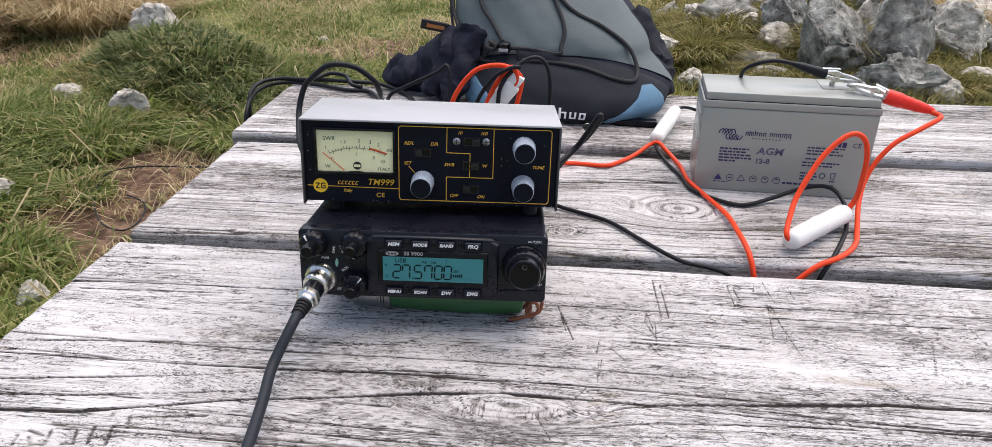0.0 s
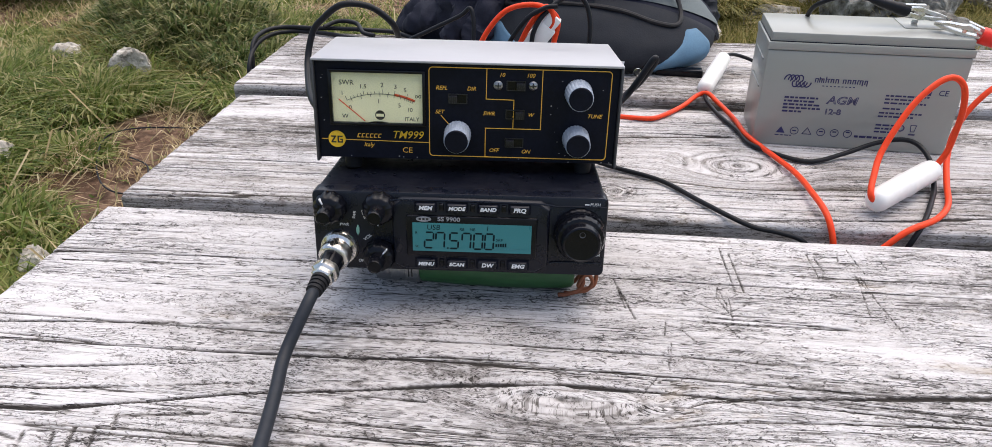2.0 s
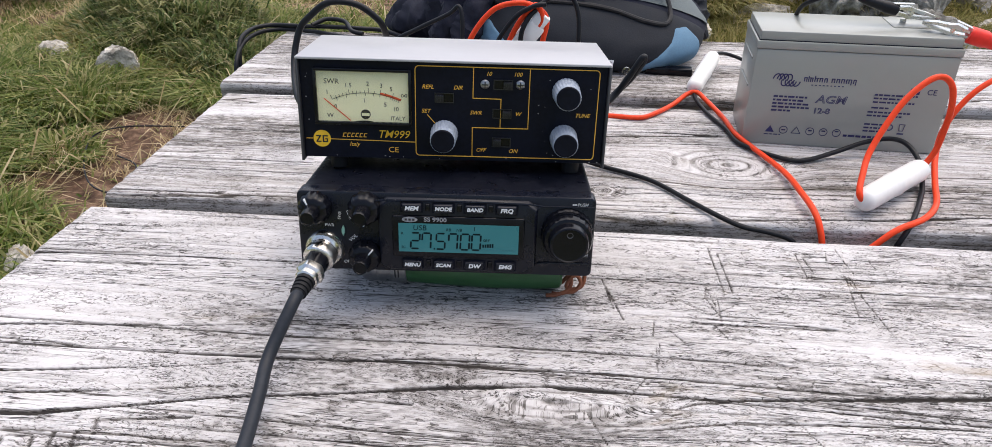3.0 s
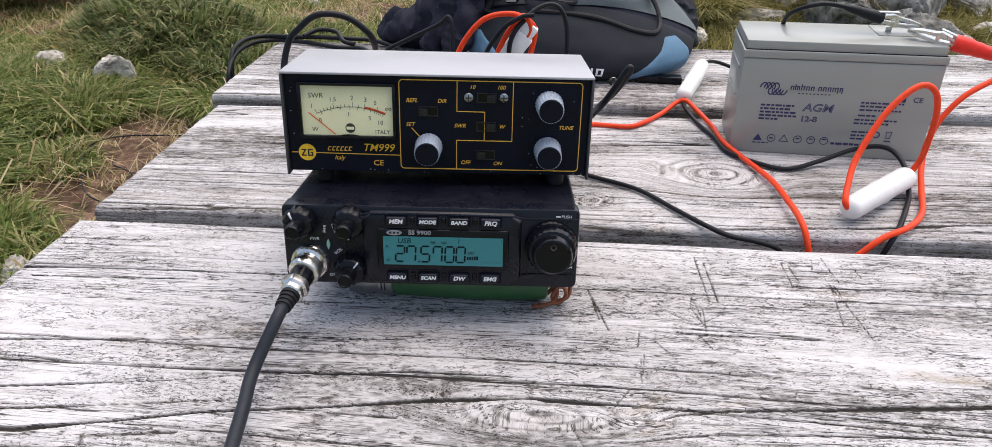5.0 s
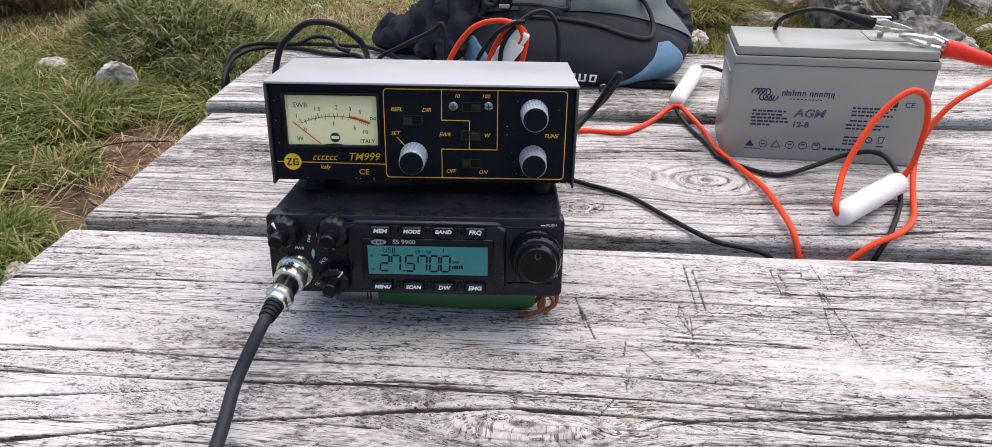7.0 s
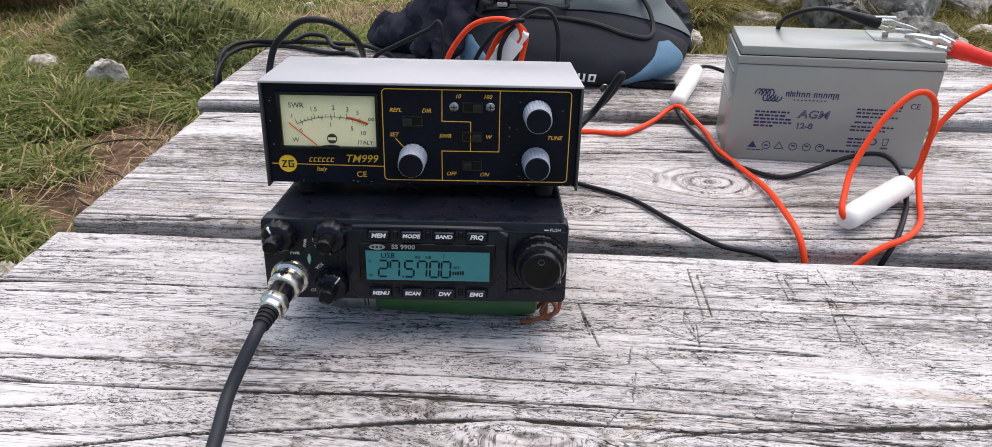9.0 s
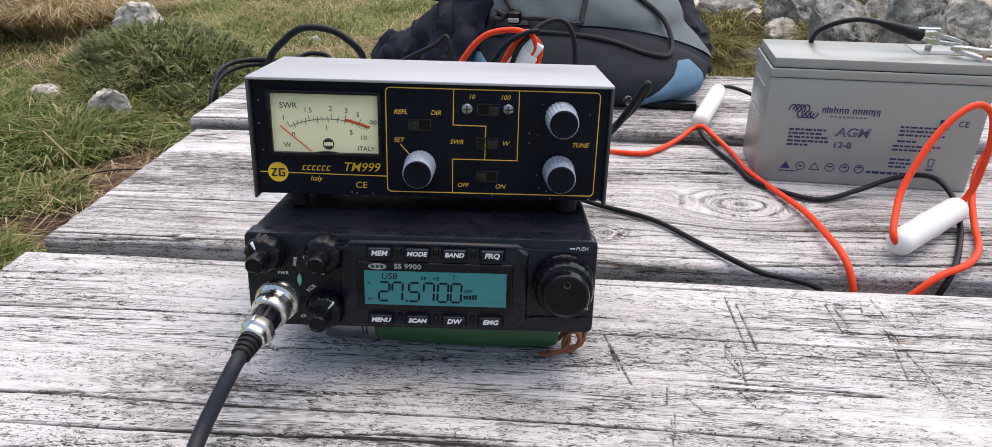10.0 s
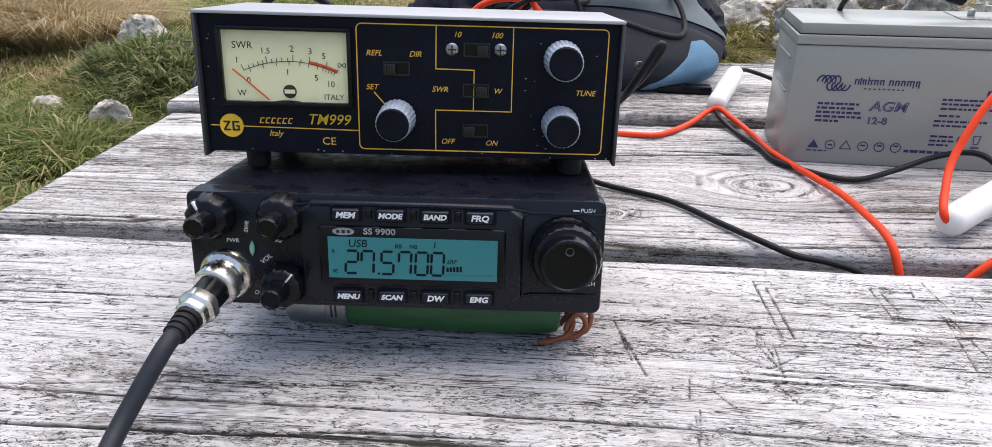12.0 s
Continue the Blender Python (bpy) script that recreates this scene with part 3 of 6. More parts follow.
def build_rocks():
    pale, grey = "pale grey stone half sunk in the turf", "weathered grey rock of the hillside outcrop"
    rock(-1.7, 2.92, 0.11, 0.085, 0.105, 1, STONE, pale, sink=0.3, turn=15)
    rock(-2.07, 3.05, 0.115, 0.08, 0.075, 2, STONE, pale, sink=0.3)
    rock(-2.23, 4.1, 0.205, 0.15, 0.14, 3, STONE, "pale lichened stone on a grassy mound", sink=0.08, turn=-20)
    rock(-1.72, 2.09, 0.075, 0.06, 0.06, 4, STONE, pale, sink=0.3)
    rock(-1.24, 1.59, 0.05, 0.04, 0.04, 5, STONE, pale, sink=0.3)
    rock(-3.35, 4.75, 0.3, 0.25, 0.25, 6, STONE, "white-grey boulder behind dry tussocks", sink=0.1)
    rock(-1.43, 4.57, 0.07, 0.05, 0.035, 7, STONE, "small flat stone on a bare path", sink=0.35)
    rock(0.57, 4.16, 0.135, 0.13, 0.15, 8, STONE, "squared grey boulder on the outcrop", name="boulder", sink=0.12, turn=8)
    rock(0.55, 3.72, 0.085, 0.07, 0.075, 9, STONE, grey, sink=0.2)
    rock(0.71, 3.82, 0.08, 0.07, 0.065, 10, STONE, grey, sink=0.2, turn=40)
    rock(1.07, 4.08, 0.225, 0.13, 0.08, 11, STONE, "flat grey rock at the foot of the outcrop", name="boulder", sink=0.25)
    rock(1.42, 3.98, 0.27, 0.24, 0.27, 12, STONE_BLUE, "large blue-grey rock slab with lichen", name="boulder", sink=0.14, turn=30, tilt=-14)
    rock(1.72, 3.94, 0.21, 0.2, 0.33, 13, STONE_BLUE, "tall blue-grey rock of the outcrop", name="boulder", sink=0.12, turn=-25, tilt=-8)
    rock(1.62, 3.62, 0.22, 0.13, 0.13, 41, STONE_BLUE, "low blue-grey rock at the foot of the outcrop", name="boulder", sink=0.2, turn=-18)
    rock(1.02, 4.85, 0.27, 0.2, 0.17, 42, STONE, "pale flat-topped rock slab", name="boulder", sink=0.18, turn=10)
    rock(1.32, 4.5, 0.22, 0.18, 0.2, 43, STONE_BLUE, grey, name="boulder", sink=0.2, turn=70)
    rock(1.1, 3.86, 0.13, 0.1, 0.07, 44, STONE, grey, sink=0.25, turn=20)
    rock(2.16, 4.3, 0.22, 0.2, 0.21, 14, STONE, "rounded grey boulder of the outcrop", name="boulder", sink=0.15)
    rock(1.21, 5.16, 0.31, 0.2, 0.13, 16, STONE, "long pale rock ledge", name="boulder", sink=0.2)
    rock(1.25, 4.36, 0.14, 0.12, 0.11, 17, STONE, grey, name="boulder", sink=0.2)
    rock(1.5, 5.0, 0.17, 0.15, 0.16, 18, STONE_BLUE, grey, name="boulder", sink=0.15)
    rock(1.58, 4.62, 0.12, 0.12, 0.14, 19, STONE_BLUE, grey, sink=0.15, turn=25)
    rock(1.7, 3.8, 0.12, 0.11, 0.14, 20, STONE_BLUE, grey, sink=0.15, turn=60, tilt=-10)
    rock(1.8, 3.62, 0.12, 0.09, 0.1, 21, STONE, grey, sink=0.25, turn=-30)
    rock(2.1, 3.84, 0.12, 0.1, 0.09, 22, STONE, grey, sink=0.25)
    rock(0.85, 4.74, 0.11, 0.1, 0.085, 23, STONE, grey, sink=0.2)
    rock(1.72, 5.05, 0.15, 0.13, 0.15, 24, STONE, grey, name="boulder", sink=0.15)
    rock(0.75, 5.2, 0.1, 0.09, 0.09, 25, STONE, grey, sink=0.2)
    rock(1.92, 4.9, 0.15, 0.14, 0.18, 26, STONE_BLUE, grey, name="boulder", sink=0.15, turn=15)
    rock(2.5, 4.95, 0.2, 0.17, 0.15, 27, STONE, grey, name="boulder", sink=0.2)
    rock(1.35, 4.72, 0.1, 0.09, 0.09, 28, STONE, grey, sink=0.2)
    rock(2.9, 5.4, 0.3, 0.25, 0.22, 29, STONE_BLUE, grey, name="boulder", sink=0.2)
    for x, y, a, c, k in ((0.95, 4.95, 0.16, 0.13, 31), (1.32, 5.45, 0.25, 0.2, 32), (1.12, 4.62, 0.11, 0.09, 33), (2.3, 4.62, 0.15, 0.13, 34), (1.74, 4.45, 0.14, 0.16, 35), (2.05, 5.15, 0.2, 0.2, 36), (1.4, 4.18, 0.1, 0.09, 37), (0.72, 4.48, 0.1, 0.08, 38), (1.62, 5.5, 0.25, 0.22, 39), (2.45, 4.35, 0.13, 0.1, 40)):
        rock(x, y, a, a * 0.9, c, k, STONE if k % 2 else STONE_BLUE, grey, sink=0.15, turn=k * 37)
    rock(1.0, 4.45, 0.09, 0.08, 0.06, 30, STONE, grey, sink=0.25)


build_rocks()

# A loop of thin wire lying in the grass.
wire = thing("ground_wire", pose(-1.35, 2.2, 0.0), "thin dark wire looped loosely on bare earth", "wire")
wire_line = [(-1.1, 2.45), (-1.232, 2.43), (-1.394, 2.376), (-1.468, 2.3), (-1.416, 2.149), (-1.305, 1.998), (-1.207, 1.953), (-1.194, 2.03), (-1.234, 2.13), (-1.338, 2.198)]
part("strand", tube([(x, y, float(ground_z(np.array([x]), np.array([y]))[0]) + 0.03) for x, y in wire_line], 0.0026, 8, m=wire.matrix_basis.inverted()), CABLE_BLACK, wire)

# ---- picnic table ----
TOP = 0.75
KNOTS = ((0.226, 0.709, 0.040, 0.026, 1.0), (0.124, 0.655, 0.016, 0.010, 1.0), (0.098, 0.430, 0.05, 0.016, 0.75), (0.55, 0.50, 0.04, 0.014, 0.8), (-0.12, 0.93, 0.03, 0.012, 0.7))
# carved strokes: x, y, x, y on the board tops
LETTERS = ((0.191, 0.581, 0.193, 0.53), (0.196, 0.575, 0.198, 0.53), (0.191, 0.581, 0.217, 0.58), (0.196, 0.575, 0.217, 0.577),
    (0.245, 0.579, 0.246, 0.551), (0.249, 0.576, 0.251, 0.557), (0.245, 0.579, 0.264, 0.58), (0.249, 0.576, 0.263, 0.577),
    (0.265, 0.582, 0.263, 0.573), (0.122, 0.538, 0.128, 0.508), (0.124, 0.53, 0.133, 0.498))
SCRATCHES = ((0.272, 0.587, 0.275, 0.559), (0.289, 0.578, 0.29, 0.566), (0.269, 0.555, 0.264, 0.514), (0.271, 0.555, 0.273, 0.522),
    (0.249, 0.531, 0.265, 0.529), (0.183, 0.535, 0.181, 0.524), (0.181, 0.524, 0.187, 0.507), (0.183, 0.535, 0.186, 0.516),
    (0.164, 0.521, 0.183, 0.508), (0.196, 0.517, 0.183, 0.508), (0.187, 0.502, 0.188, 0.526), (0.187, 0.507, 0.208, 0.507),
    (0.172, 0.511, 0.188, 0.506), (0.103, 0.527, 0.113, 0.509), (0.157, 0.492, 0.168, 0.476), (0.182, 0.499, 0.188, 0.487),
    (0.15, 0.5, 0.148, 0.485), (0.151, 0.479, 0.149, 0.463),
    (0.302, 0.498, 0.332, 0.456), (0.149, 0.475, 0.148, 0.456), (0.067, 0.434, 0.084, 0.403), (0.112, 0.424, 0.122, 0.403), (0.208, 0.429, 0.217, 0.413),
    (0.132, 0.435, 0.141, 0.450), (0.268, 0.557, 0.277, 0.499), (0.368, 0.526, 0.355, 0.487), (0.397, 0.544, 0.401, 0.516), (0.282, 0.420, 0.276, 0.434))
# letters cut in short chisel bites at the board's end
CHISELLED = ((-0.130, 0.388, -0.126, 0.374), (-0.120, 0.388, -0.116, 0.375), (-0.128, 0.379, -0.113, 0.382), (-0.115, 0.398, -0.112, 0.389), (-0.113, 0.397, -0.072, 0.403),
    (-0.138, 0.384, -0.134, 0.374), (-0.150, 0.384, -0.139, 0.385), (-0.140, 0.373, -0.135, 0.374), (-0.152, 0.383, -0.149, 0.372), (-0.164, 0.381, -0.154, 0.378),
    (-0.161, 0.376, -0.156, 0.371), (-0.156, 0.371, -0.150, 0.372), (-0.168, 0.377, -0.166, 0.370))
# long drying checks along the near board: width, then x and y down its length
CHECKS = ((0.0014, (-0.26, -0.149, -0.068, 0.035, 0.094, 0.176, 0.316, 0.80), (0.391, 0.398, 0.416, 0.433, 0.440, 0.439, 0.454, 0.462)),
          (0.0007, (-0.26, -0.169, -0.094, -0.048, 0.030, 0.083), (0.415, 0.426, 0.437, 0.446, 0.455, 0.455)),
          (0.0007, (-0.26, -0.196, -0.111, -0.053, 0.02), (0.456, 0.462, 0.469, 0.476, 0.481)),
          (0.0006, (-0.26, -0.162, -0.073, -0.02), (0.522, 0.526, 0.531, 0.533)),
          (0.0006, (0.10, 0.191, 0.266, 0.55), (0.555, 0.551, 0.552, 0.556)),
          (0.0007, (-0.26, -0.159, -0.062, 0.03), (0.403, 0.411, 0.425, 0.421)))


def grain_field(x, y, seed, checks):
    """Height loss, darkness and flow of weathered grain along x: long checks, knots, cuts, carving."""
    g = y + 0.012 * (fbm(x * 1.6 + seed, y * 9 + seed, seed, 3) - 0.5)
    for kx, ky, a, b, w in KNOTS:
        r = np.sqrt(((x - kx) / a) ** 2 + ((y - ky) / b) ** 2)
        inside = w * np.exp(-((r / 1.25) ** 4))
        push = np.sign(y - ky) * b * 0.85 * np.exp(-(((x - kx) / (2.6 * a)) ** 2)) * np.exp(-np.abs(y - ky) / (1.8 * b))
        ring = ky + r * b * 0.9 + 0.0012 * np.sin(7 * x / a)
        g = (g - push) * (1 - inside) + ring * inside
    mid = fbm(x * 4, g * 110 + 17, seed + 7, 3)

    def seam(field, width):
        # thin line where the field passes its middle value, of even width
        slope = np.maximum(np.abs(np.gradient(field, axis=1)) / 0.00075, 12)
        return step01(width - np.abs(field - 0.5) / slope, 0, width * 0.7)

    dense = 0.2 if checks else 0.95
    check = seam(vnoise(x * 1.1 + 5, g * 55 + 3, seed + 11), 0.0007) * step01(vnoise(x * 2.2 + 1, g * 30 + 2, seed + 13), 0.62 - 0.3 * dense, 0.80 - 0.25 * dense)
    check = np.maximum(check, 0.8 * seam(vnoise(x * 2.4 + 9, g * 150 + 8, seed + 12), 0.0007) * step01(vnoise(x * 4, g * 60, seed + 14), 0.72 - 0.32 * dense, 0.85 - 0.25 * dense))
    for width, px, py in checks:
        yc = np.interp(x, px, py) + 0.0022 * (fbm(x * 14, 0 * x + 3, seed + 15, 3) - 0.5)
        inside = (x > px[0]) & (x < px[-1])
        wob = width * (0.45 + 1.0 * vnoise(x * 35, 0 * x + 9, seed + 19))
        check = np.maximum(check, np.where(inside, step01(wob - np.abs(y - yc), 0, 0.0006), 0))
    cut = seam(vnoise(x * 70 + g * 35, g * 60, seed + 15), 0.0006) * step01(vnoise(x * 90, g * 200, seed + 20), 0.45, 0.6) * step01(fbm(x * 7, y * 9, seed + 16, 3), 0.50, 0.62)
    pit = step01(vnoise(x * 120, g * 420, seed + 17), 0.78, 0.92) * step01(fbm(x * 6 + 3, y * 8, seed + 18, 3), 0.42, 0.60)
    line = np.zeros_like(x)
    for (x0, y0, x1, y1), half in [(c, 0.0008) for c in LETTERS] + [(c, 0.0006) for c in SCRATCHES] + [(c, 0.0012) for c in CHISELLED]:
        dx, dy = x1 - x0, y1 - y0
        t = np.clip(((x - x0) * dx + (y - y0) * dy) / (dx * dx + dy * dy), 0, 1)
        dist = np.hypot(x - x0 - t * dx, y - y0 - t * dy)
        line = np.maximum(line, step01(half - dist, 0, 0.0007) * (0.5 + 0.5 * step01(vnoise(x * 300, y * 300, 91), 0.3, 0.6)))
    core, rings = np.zeros_like(x), np.zeros_like(x)
    for kx, ky, a, b, w in KNOTS:
        r = np.sqrt(((x - kx) / a) ** 2 + ((y - ky) / b) ** 2)
        rings = np.maximum(rings, w * np.exp(-((r / 1.3) ** 6)) * step01(np.sin(19 * r + 5 * (fbm(x * 30, y * 60, 97, 2) - 0.5)), 0.35, 0.95))
        core = np.maximum(core, w * step01(0.26 - r, 0, 0.25) * (0.2 + 0.8 * step01(fbm(x * 150, y * 260, 95, 2), 0.45, 0.6)))
    smear = step01(fbm(x * 5 + 2, y * 15 + 1, seed + 23, 4), 0.50, 0.66)
    if checks:
        # grey weathered patch where hands have rubbed the near edge
        smear = np.maximum(smear * 0.9, 0.9 * np.exp(-(((x - 0.25) / 0.15) ** 2) - ((y - 0.452 + 0.12 * (x - 0.25)) / 0.024) ** 2) * (0.5 + 0.7 * fbm(x * 20, y * 50, seed + 24, 3)))
    speck = 0.25 + 0.75 * step01(vnoise(x * 260 + 90 * y, g * 620, seed + 25), 0.40, 0.72)
    dark = 0.9 * check + 0.32 * smear * speck + 0.12 * cut + 0.12 * pit + 0.6 * line + 0.4 * core + 0.3 * rings
    drop = 0.0006 * mid + 0.0016 * check + 0.0005 * cut + 0.0005 * pit + 0.0007 * line + 0.0006 * core
    return drop, np.clip(dark, 0, 1), g


def plank(x0, x1, y0, y1, top, thick, seed, table, label, checks=(), fine=0.0026, mat=TIMBER):
    """A thick board: fine relief on the top, worn round edges, rough sides and a sawn end."""
    rng = np.random.RandomState(seed)
    xs = np.concatenate([[x0, x0 + 0.0015], np.arange(x0 + 0.003, 0.10, fine), np.arange(0.10, 0.30, fine * 0.6), np.arange(0.30, 0.5, fine), np.arange(0.5, 0.85, 0.0035), np.linspace(0.86, x1, 50)])
    ys = np.concatenate([[y0, y0 + 0.0006], np.arange(y0 + 0.0012, y1 - 0.0010, 0.00075), [y1 - 0.0006, y1]])
    gx, gy = np.meshgrid(xs, ys, indexing="ij")
    drop, dark, flow = grain_field(gx, gy, seed, checks)
    edge = np.minimum(gy - y0, y1 - gy)
    end = gx - x0
    wear = 0.0035 + 0.004 * fbm(gx * 12, gy * 3 + seed, seed + 40, 3)
    fall = np.where(edge < wear, wear - np.sqrt(np.maximum(wear**2 - (wear - edge) ** 2, 0)), 0)
    fall2 = np.where(end < wear, wear - np.sqrt(np.maximum(wear**2 - (wear - end) ** 2, 0)), 0)
    gz = top + 0.0009 - drop - np.maximum(fall, fall2) * 0.8 - 0.0015 * (fbm(gx * 2 + 7, gy * 12, seed + 50, 2) - 0.5)
    ragged = 0.003 * (fbm(gy * 160, gy * 20 + 3, seed + 60, 3) - 0.5) * np.exp(-end / 0.006)
    px = gx + ragged
    ny, nx = len(ys), len(xs)
    verts = np.stack([px, gy, gz], -1).reshape(-1, 3)
    idx = np.arange(nx * ny).reshape(nx, ny)
    faces = [np.stack([idx[:-1, :-1], idx[1:, :-1], idx[1:, 1:], idx[:-1, 1:]], -1).reshape(-1, 4)]
    grain = [dark.reshape(-1)]
    flows = [flow.reshape(-1)]
    all_verts = [verts]
    base = len(verts)
    # sides: rows going down all round
    loop = np.concatenate([idx[:, 0], idx[-1, 1:], idx[-2::-1, -1], idx[0, -2:0:-1]])
    n = len(loop)
    prev = loop
    for k, f in enumerate((0.12, 0.25, 0.4, 0.55, 0.7, 0.85, 1.0)):
        ring = verts[loop].copy()
        along = ring[:, 0] + ring[:, 1] * 3
        ring[:, 2] = ring[:, 2] - f * thick
        rough = 0.0022 * (fbm(along * 6, f * 9 + 0 * along, seed + 70, 3) - 0.5)
        out = np.zeros((n, 2))
        out[:, 1] = np.where(ring[:, 1] < y0 + 1e-4, -1, np.where(ring[:, 1] > y1 - 1e-4, 1, 0))
        ring[:, :2] += out * rough[:, None]
        all_verts.append(ring)
        grain.append(np.clip(0.12 + 0.4 * step01(fbm(along * 9, f * 22 + 0 * along, seed + 71, 3), 0.42, 0.7), 0, 1))
        flows.append(np.full(n, y0 + 0.3 * f * thick))
        cur = base + np.arange(n)
        base += n
        faces.append(np.stack([prev, np.roll(prev, -1), np.roll(cur, -1), cur], -1)[:, ::-1])
        prev = cur
    verts = np.concatenate(all_verts)
    quads = np.concatenate(faces)
    me = bpy.data.meshes.new("plank")
    me.vertices.add(len(verts))
    me.vertices.foreach_set("co", verts.reshape(-1).astype(np.float32))
    me.loops.add(len(quads) * 4 + n)
    me.loops.foreach_set("vertex_index", np.concatenate([quads.reshape(-1), prev]).astype(np.int32))
    me.polygons.add(len(quads) + 1)
    me.polygons.foreach_set("loop_start", (np.arange(len(quads) + 1) * 4).astype(np.int32))
    me.materials.append(mat)
    me.update(calc_edges=True)
    me.polygons.foreach_set("use_smooth", np.ones(len(me.polygons), bool))
    at = me.attributes.new("grain", "FLOAT", "POINT")
    at.data.foreach_set("value", np.concatenate(grain).astype(np.float32))
    fl = me.attributes.new("flow", "FLOAT", "POINT")
    fl.data.foreach_set("value", np.concatenate(flows).astype(np.float32))
    ob = new("plank", me)
    ob.parent = table
    ob["label"] = label
    return ob


table = thing("picnic_table", Matrix(), "weathered grey wooden picnic table with carved initials", "table")
plank(-0.241, 1.45, 0.352, 0.598, TOP, 0.044, 101, table, "bleached cracked board with carved strokes", CHECKS, 0.0011, TIMBER_WORN)
plank(-0.2415, 1.45, 0.6165, 0.834, TOP, 0.044, 201, table, "bleached board with a large knot")
plank(-0.257, 1.45, 0.8555, 1.054, TOP + 0.003, 0.044, 301, table, "bleached silver-grey board")
for bx in (-0.02, 1.2):
    part("crossbar", box(bx - 0.03, bx + 0.03, 0.38, 1.02, 0.63, 0.705, 0.004), TIMBER, table)
    for sy in (0.45, 0.95):
        leg = box(bx + 0.032, bx + 0.075, -0.05, 0.05, -0.42, 0.36, 0.004)
        bmesh.ops.transform(leg, matrix=pose(0, sy + (sy - 0.7) * 0.6, 0.34, 22 if sy > 0.7 else -22), verts=leg.verts)
        part("leg", leg, TIMBER, table)

# ---- radio ----
RADIO = pose(0.0356, 0.4936, 0.7826, -7.4, 1.26, 4.46) @ Matrix.Translation((0, 0.0035, 0))
METER = pose(0.0341, 0.5354, 0.825, -6.14, 1.72, 5.72)
CELL = pose(0.3187, 0.7503, 0.7512, 0, 0, -4.03)
MM = 0.001


def mm(*values):
    return [v * MM for v in values]


def at(x, z, y=0.0):
    return Matrix.Translation((x * MM, y * MM, z * MM))


SEGMENTS = {"0": "abcdef", "2": "abged", "5": "afgcd", "7": "afbc"}


def seven_segment(ch, x, z, w, h, y, t, slant=0.08):
    """One display digit of mitred bars."""
    bm = bmesh.new()
    g = t * 0.25
    spots = {"a": (0, h, w, h), "d": (0, 0, w, 0), "g": (0, h / 2, w, h / 2), "f": (0, h / 2, 0, h), "e": (0, 0, 0, h / 2), "b": (w, h / 2, w, h), "c": (w, 0, w, h / 2)}
    for s in SEGMENTS[ch]:
        x0, z0, x1, z1 = spots[s]
        if z0 == z1:
            pts = [(x0 + g, z0), (x0 + g + t / 2, z0 + t / 2), (x1 - g - t / 2, z0 + t / 2), (x1 - g, z0), (x1 - g - t / 2, z0 - t / 2), (x0 + g + t / 2, z0 - t / 2)]
        else:
            pts = [(x0, z0 + g), (x0 - t / 2, z0 + g + t / 2), (x0 - t / 2, z1 - g - t / 2), (x0, z1 - g), (x0 + t / 2, z1 - g - t / 2), (x0 + t / 2, z0 + g + t / 2)]
        vs = [bm.verts.new((x + px + pz * slant, y - 0.0001, z + pz)) for px, pz in pts]
        bm.faces.new(vs)
    bmesh.ops.recalc_face_normals(bm, faces=bm.faces)
    for f in bm.faces:
        if f.normal.y > 0:
            f.normal_flip()
    return bm


def small_knob(x, z, pointer, parent):
    k = part("knob", lathe([(9.2 * MM, 0), (9.2 * MM, 2.2 * MM), (8.8 * MM, 3.0 * MM), (8.2 * MM, 6.2 * MM), (7.2 * MM, 7.4 * MM), (4.8 * MM, 8.2 * MM)], at(x, z), 48, flutes=12, depth=0.07), GLOSS_BLACK, parent)
    part("knob_tip", lathe([(4.6 * MM, 8 * MM), (4.3 * MM, 12 * MM), (4.1 * MM, 17.2 * MM), (3.6 * MM, 18 * MM), (3.0 * MM, 18 * MM), (2.8 * MM, 17.7 * MM)], at(x, z), 36, flutes=12, depth=0.07), GLOSS_BLACK, k)
    if pointer is not None:
        a = radians(pointer)
        bm = box(*mm(4.6, 8.0, -8.7, -6.6, -0.35, 0.35), 0.0001)
        bmesh.ops.transform(bm, matrix=at(x, z) @ Matrix.Rotation(-a, 4, "Y"), verts=bm.verts)
        part("pointer", bm, WHITE_PRINT, k, "white pointer line")
    return k


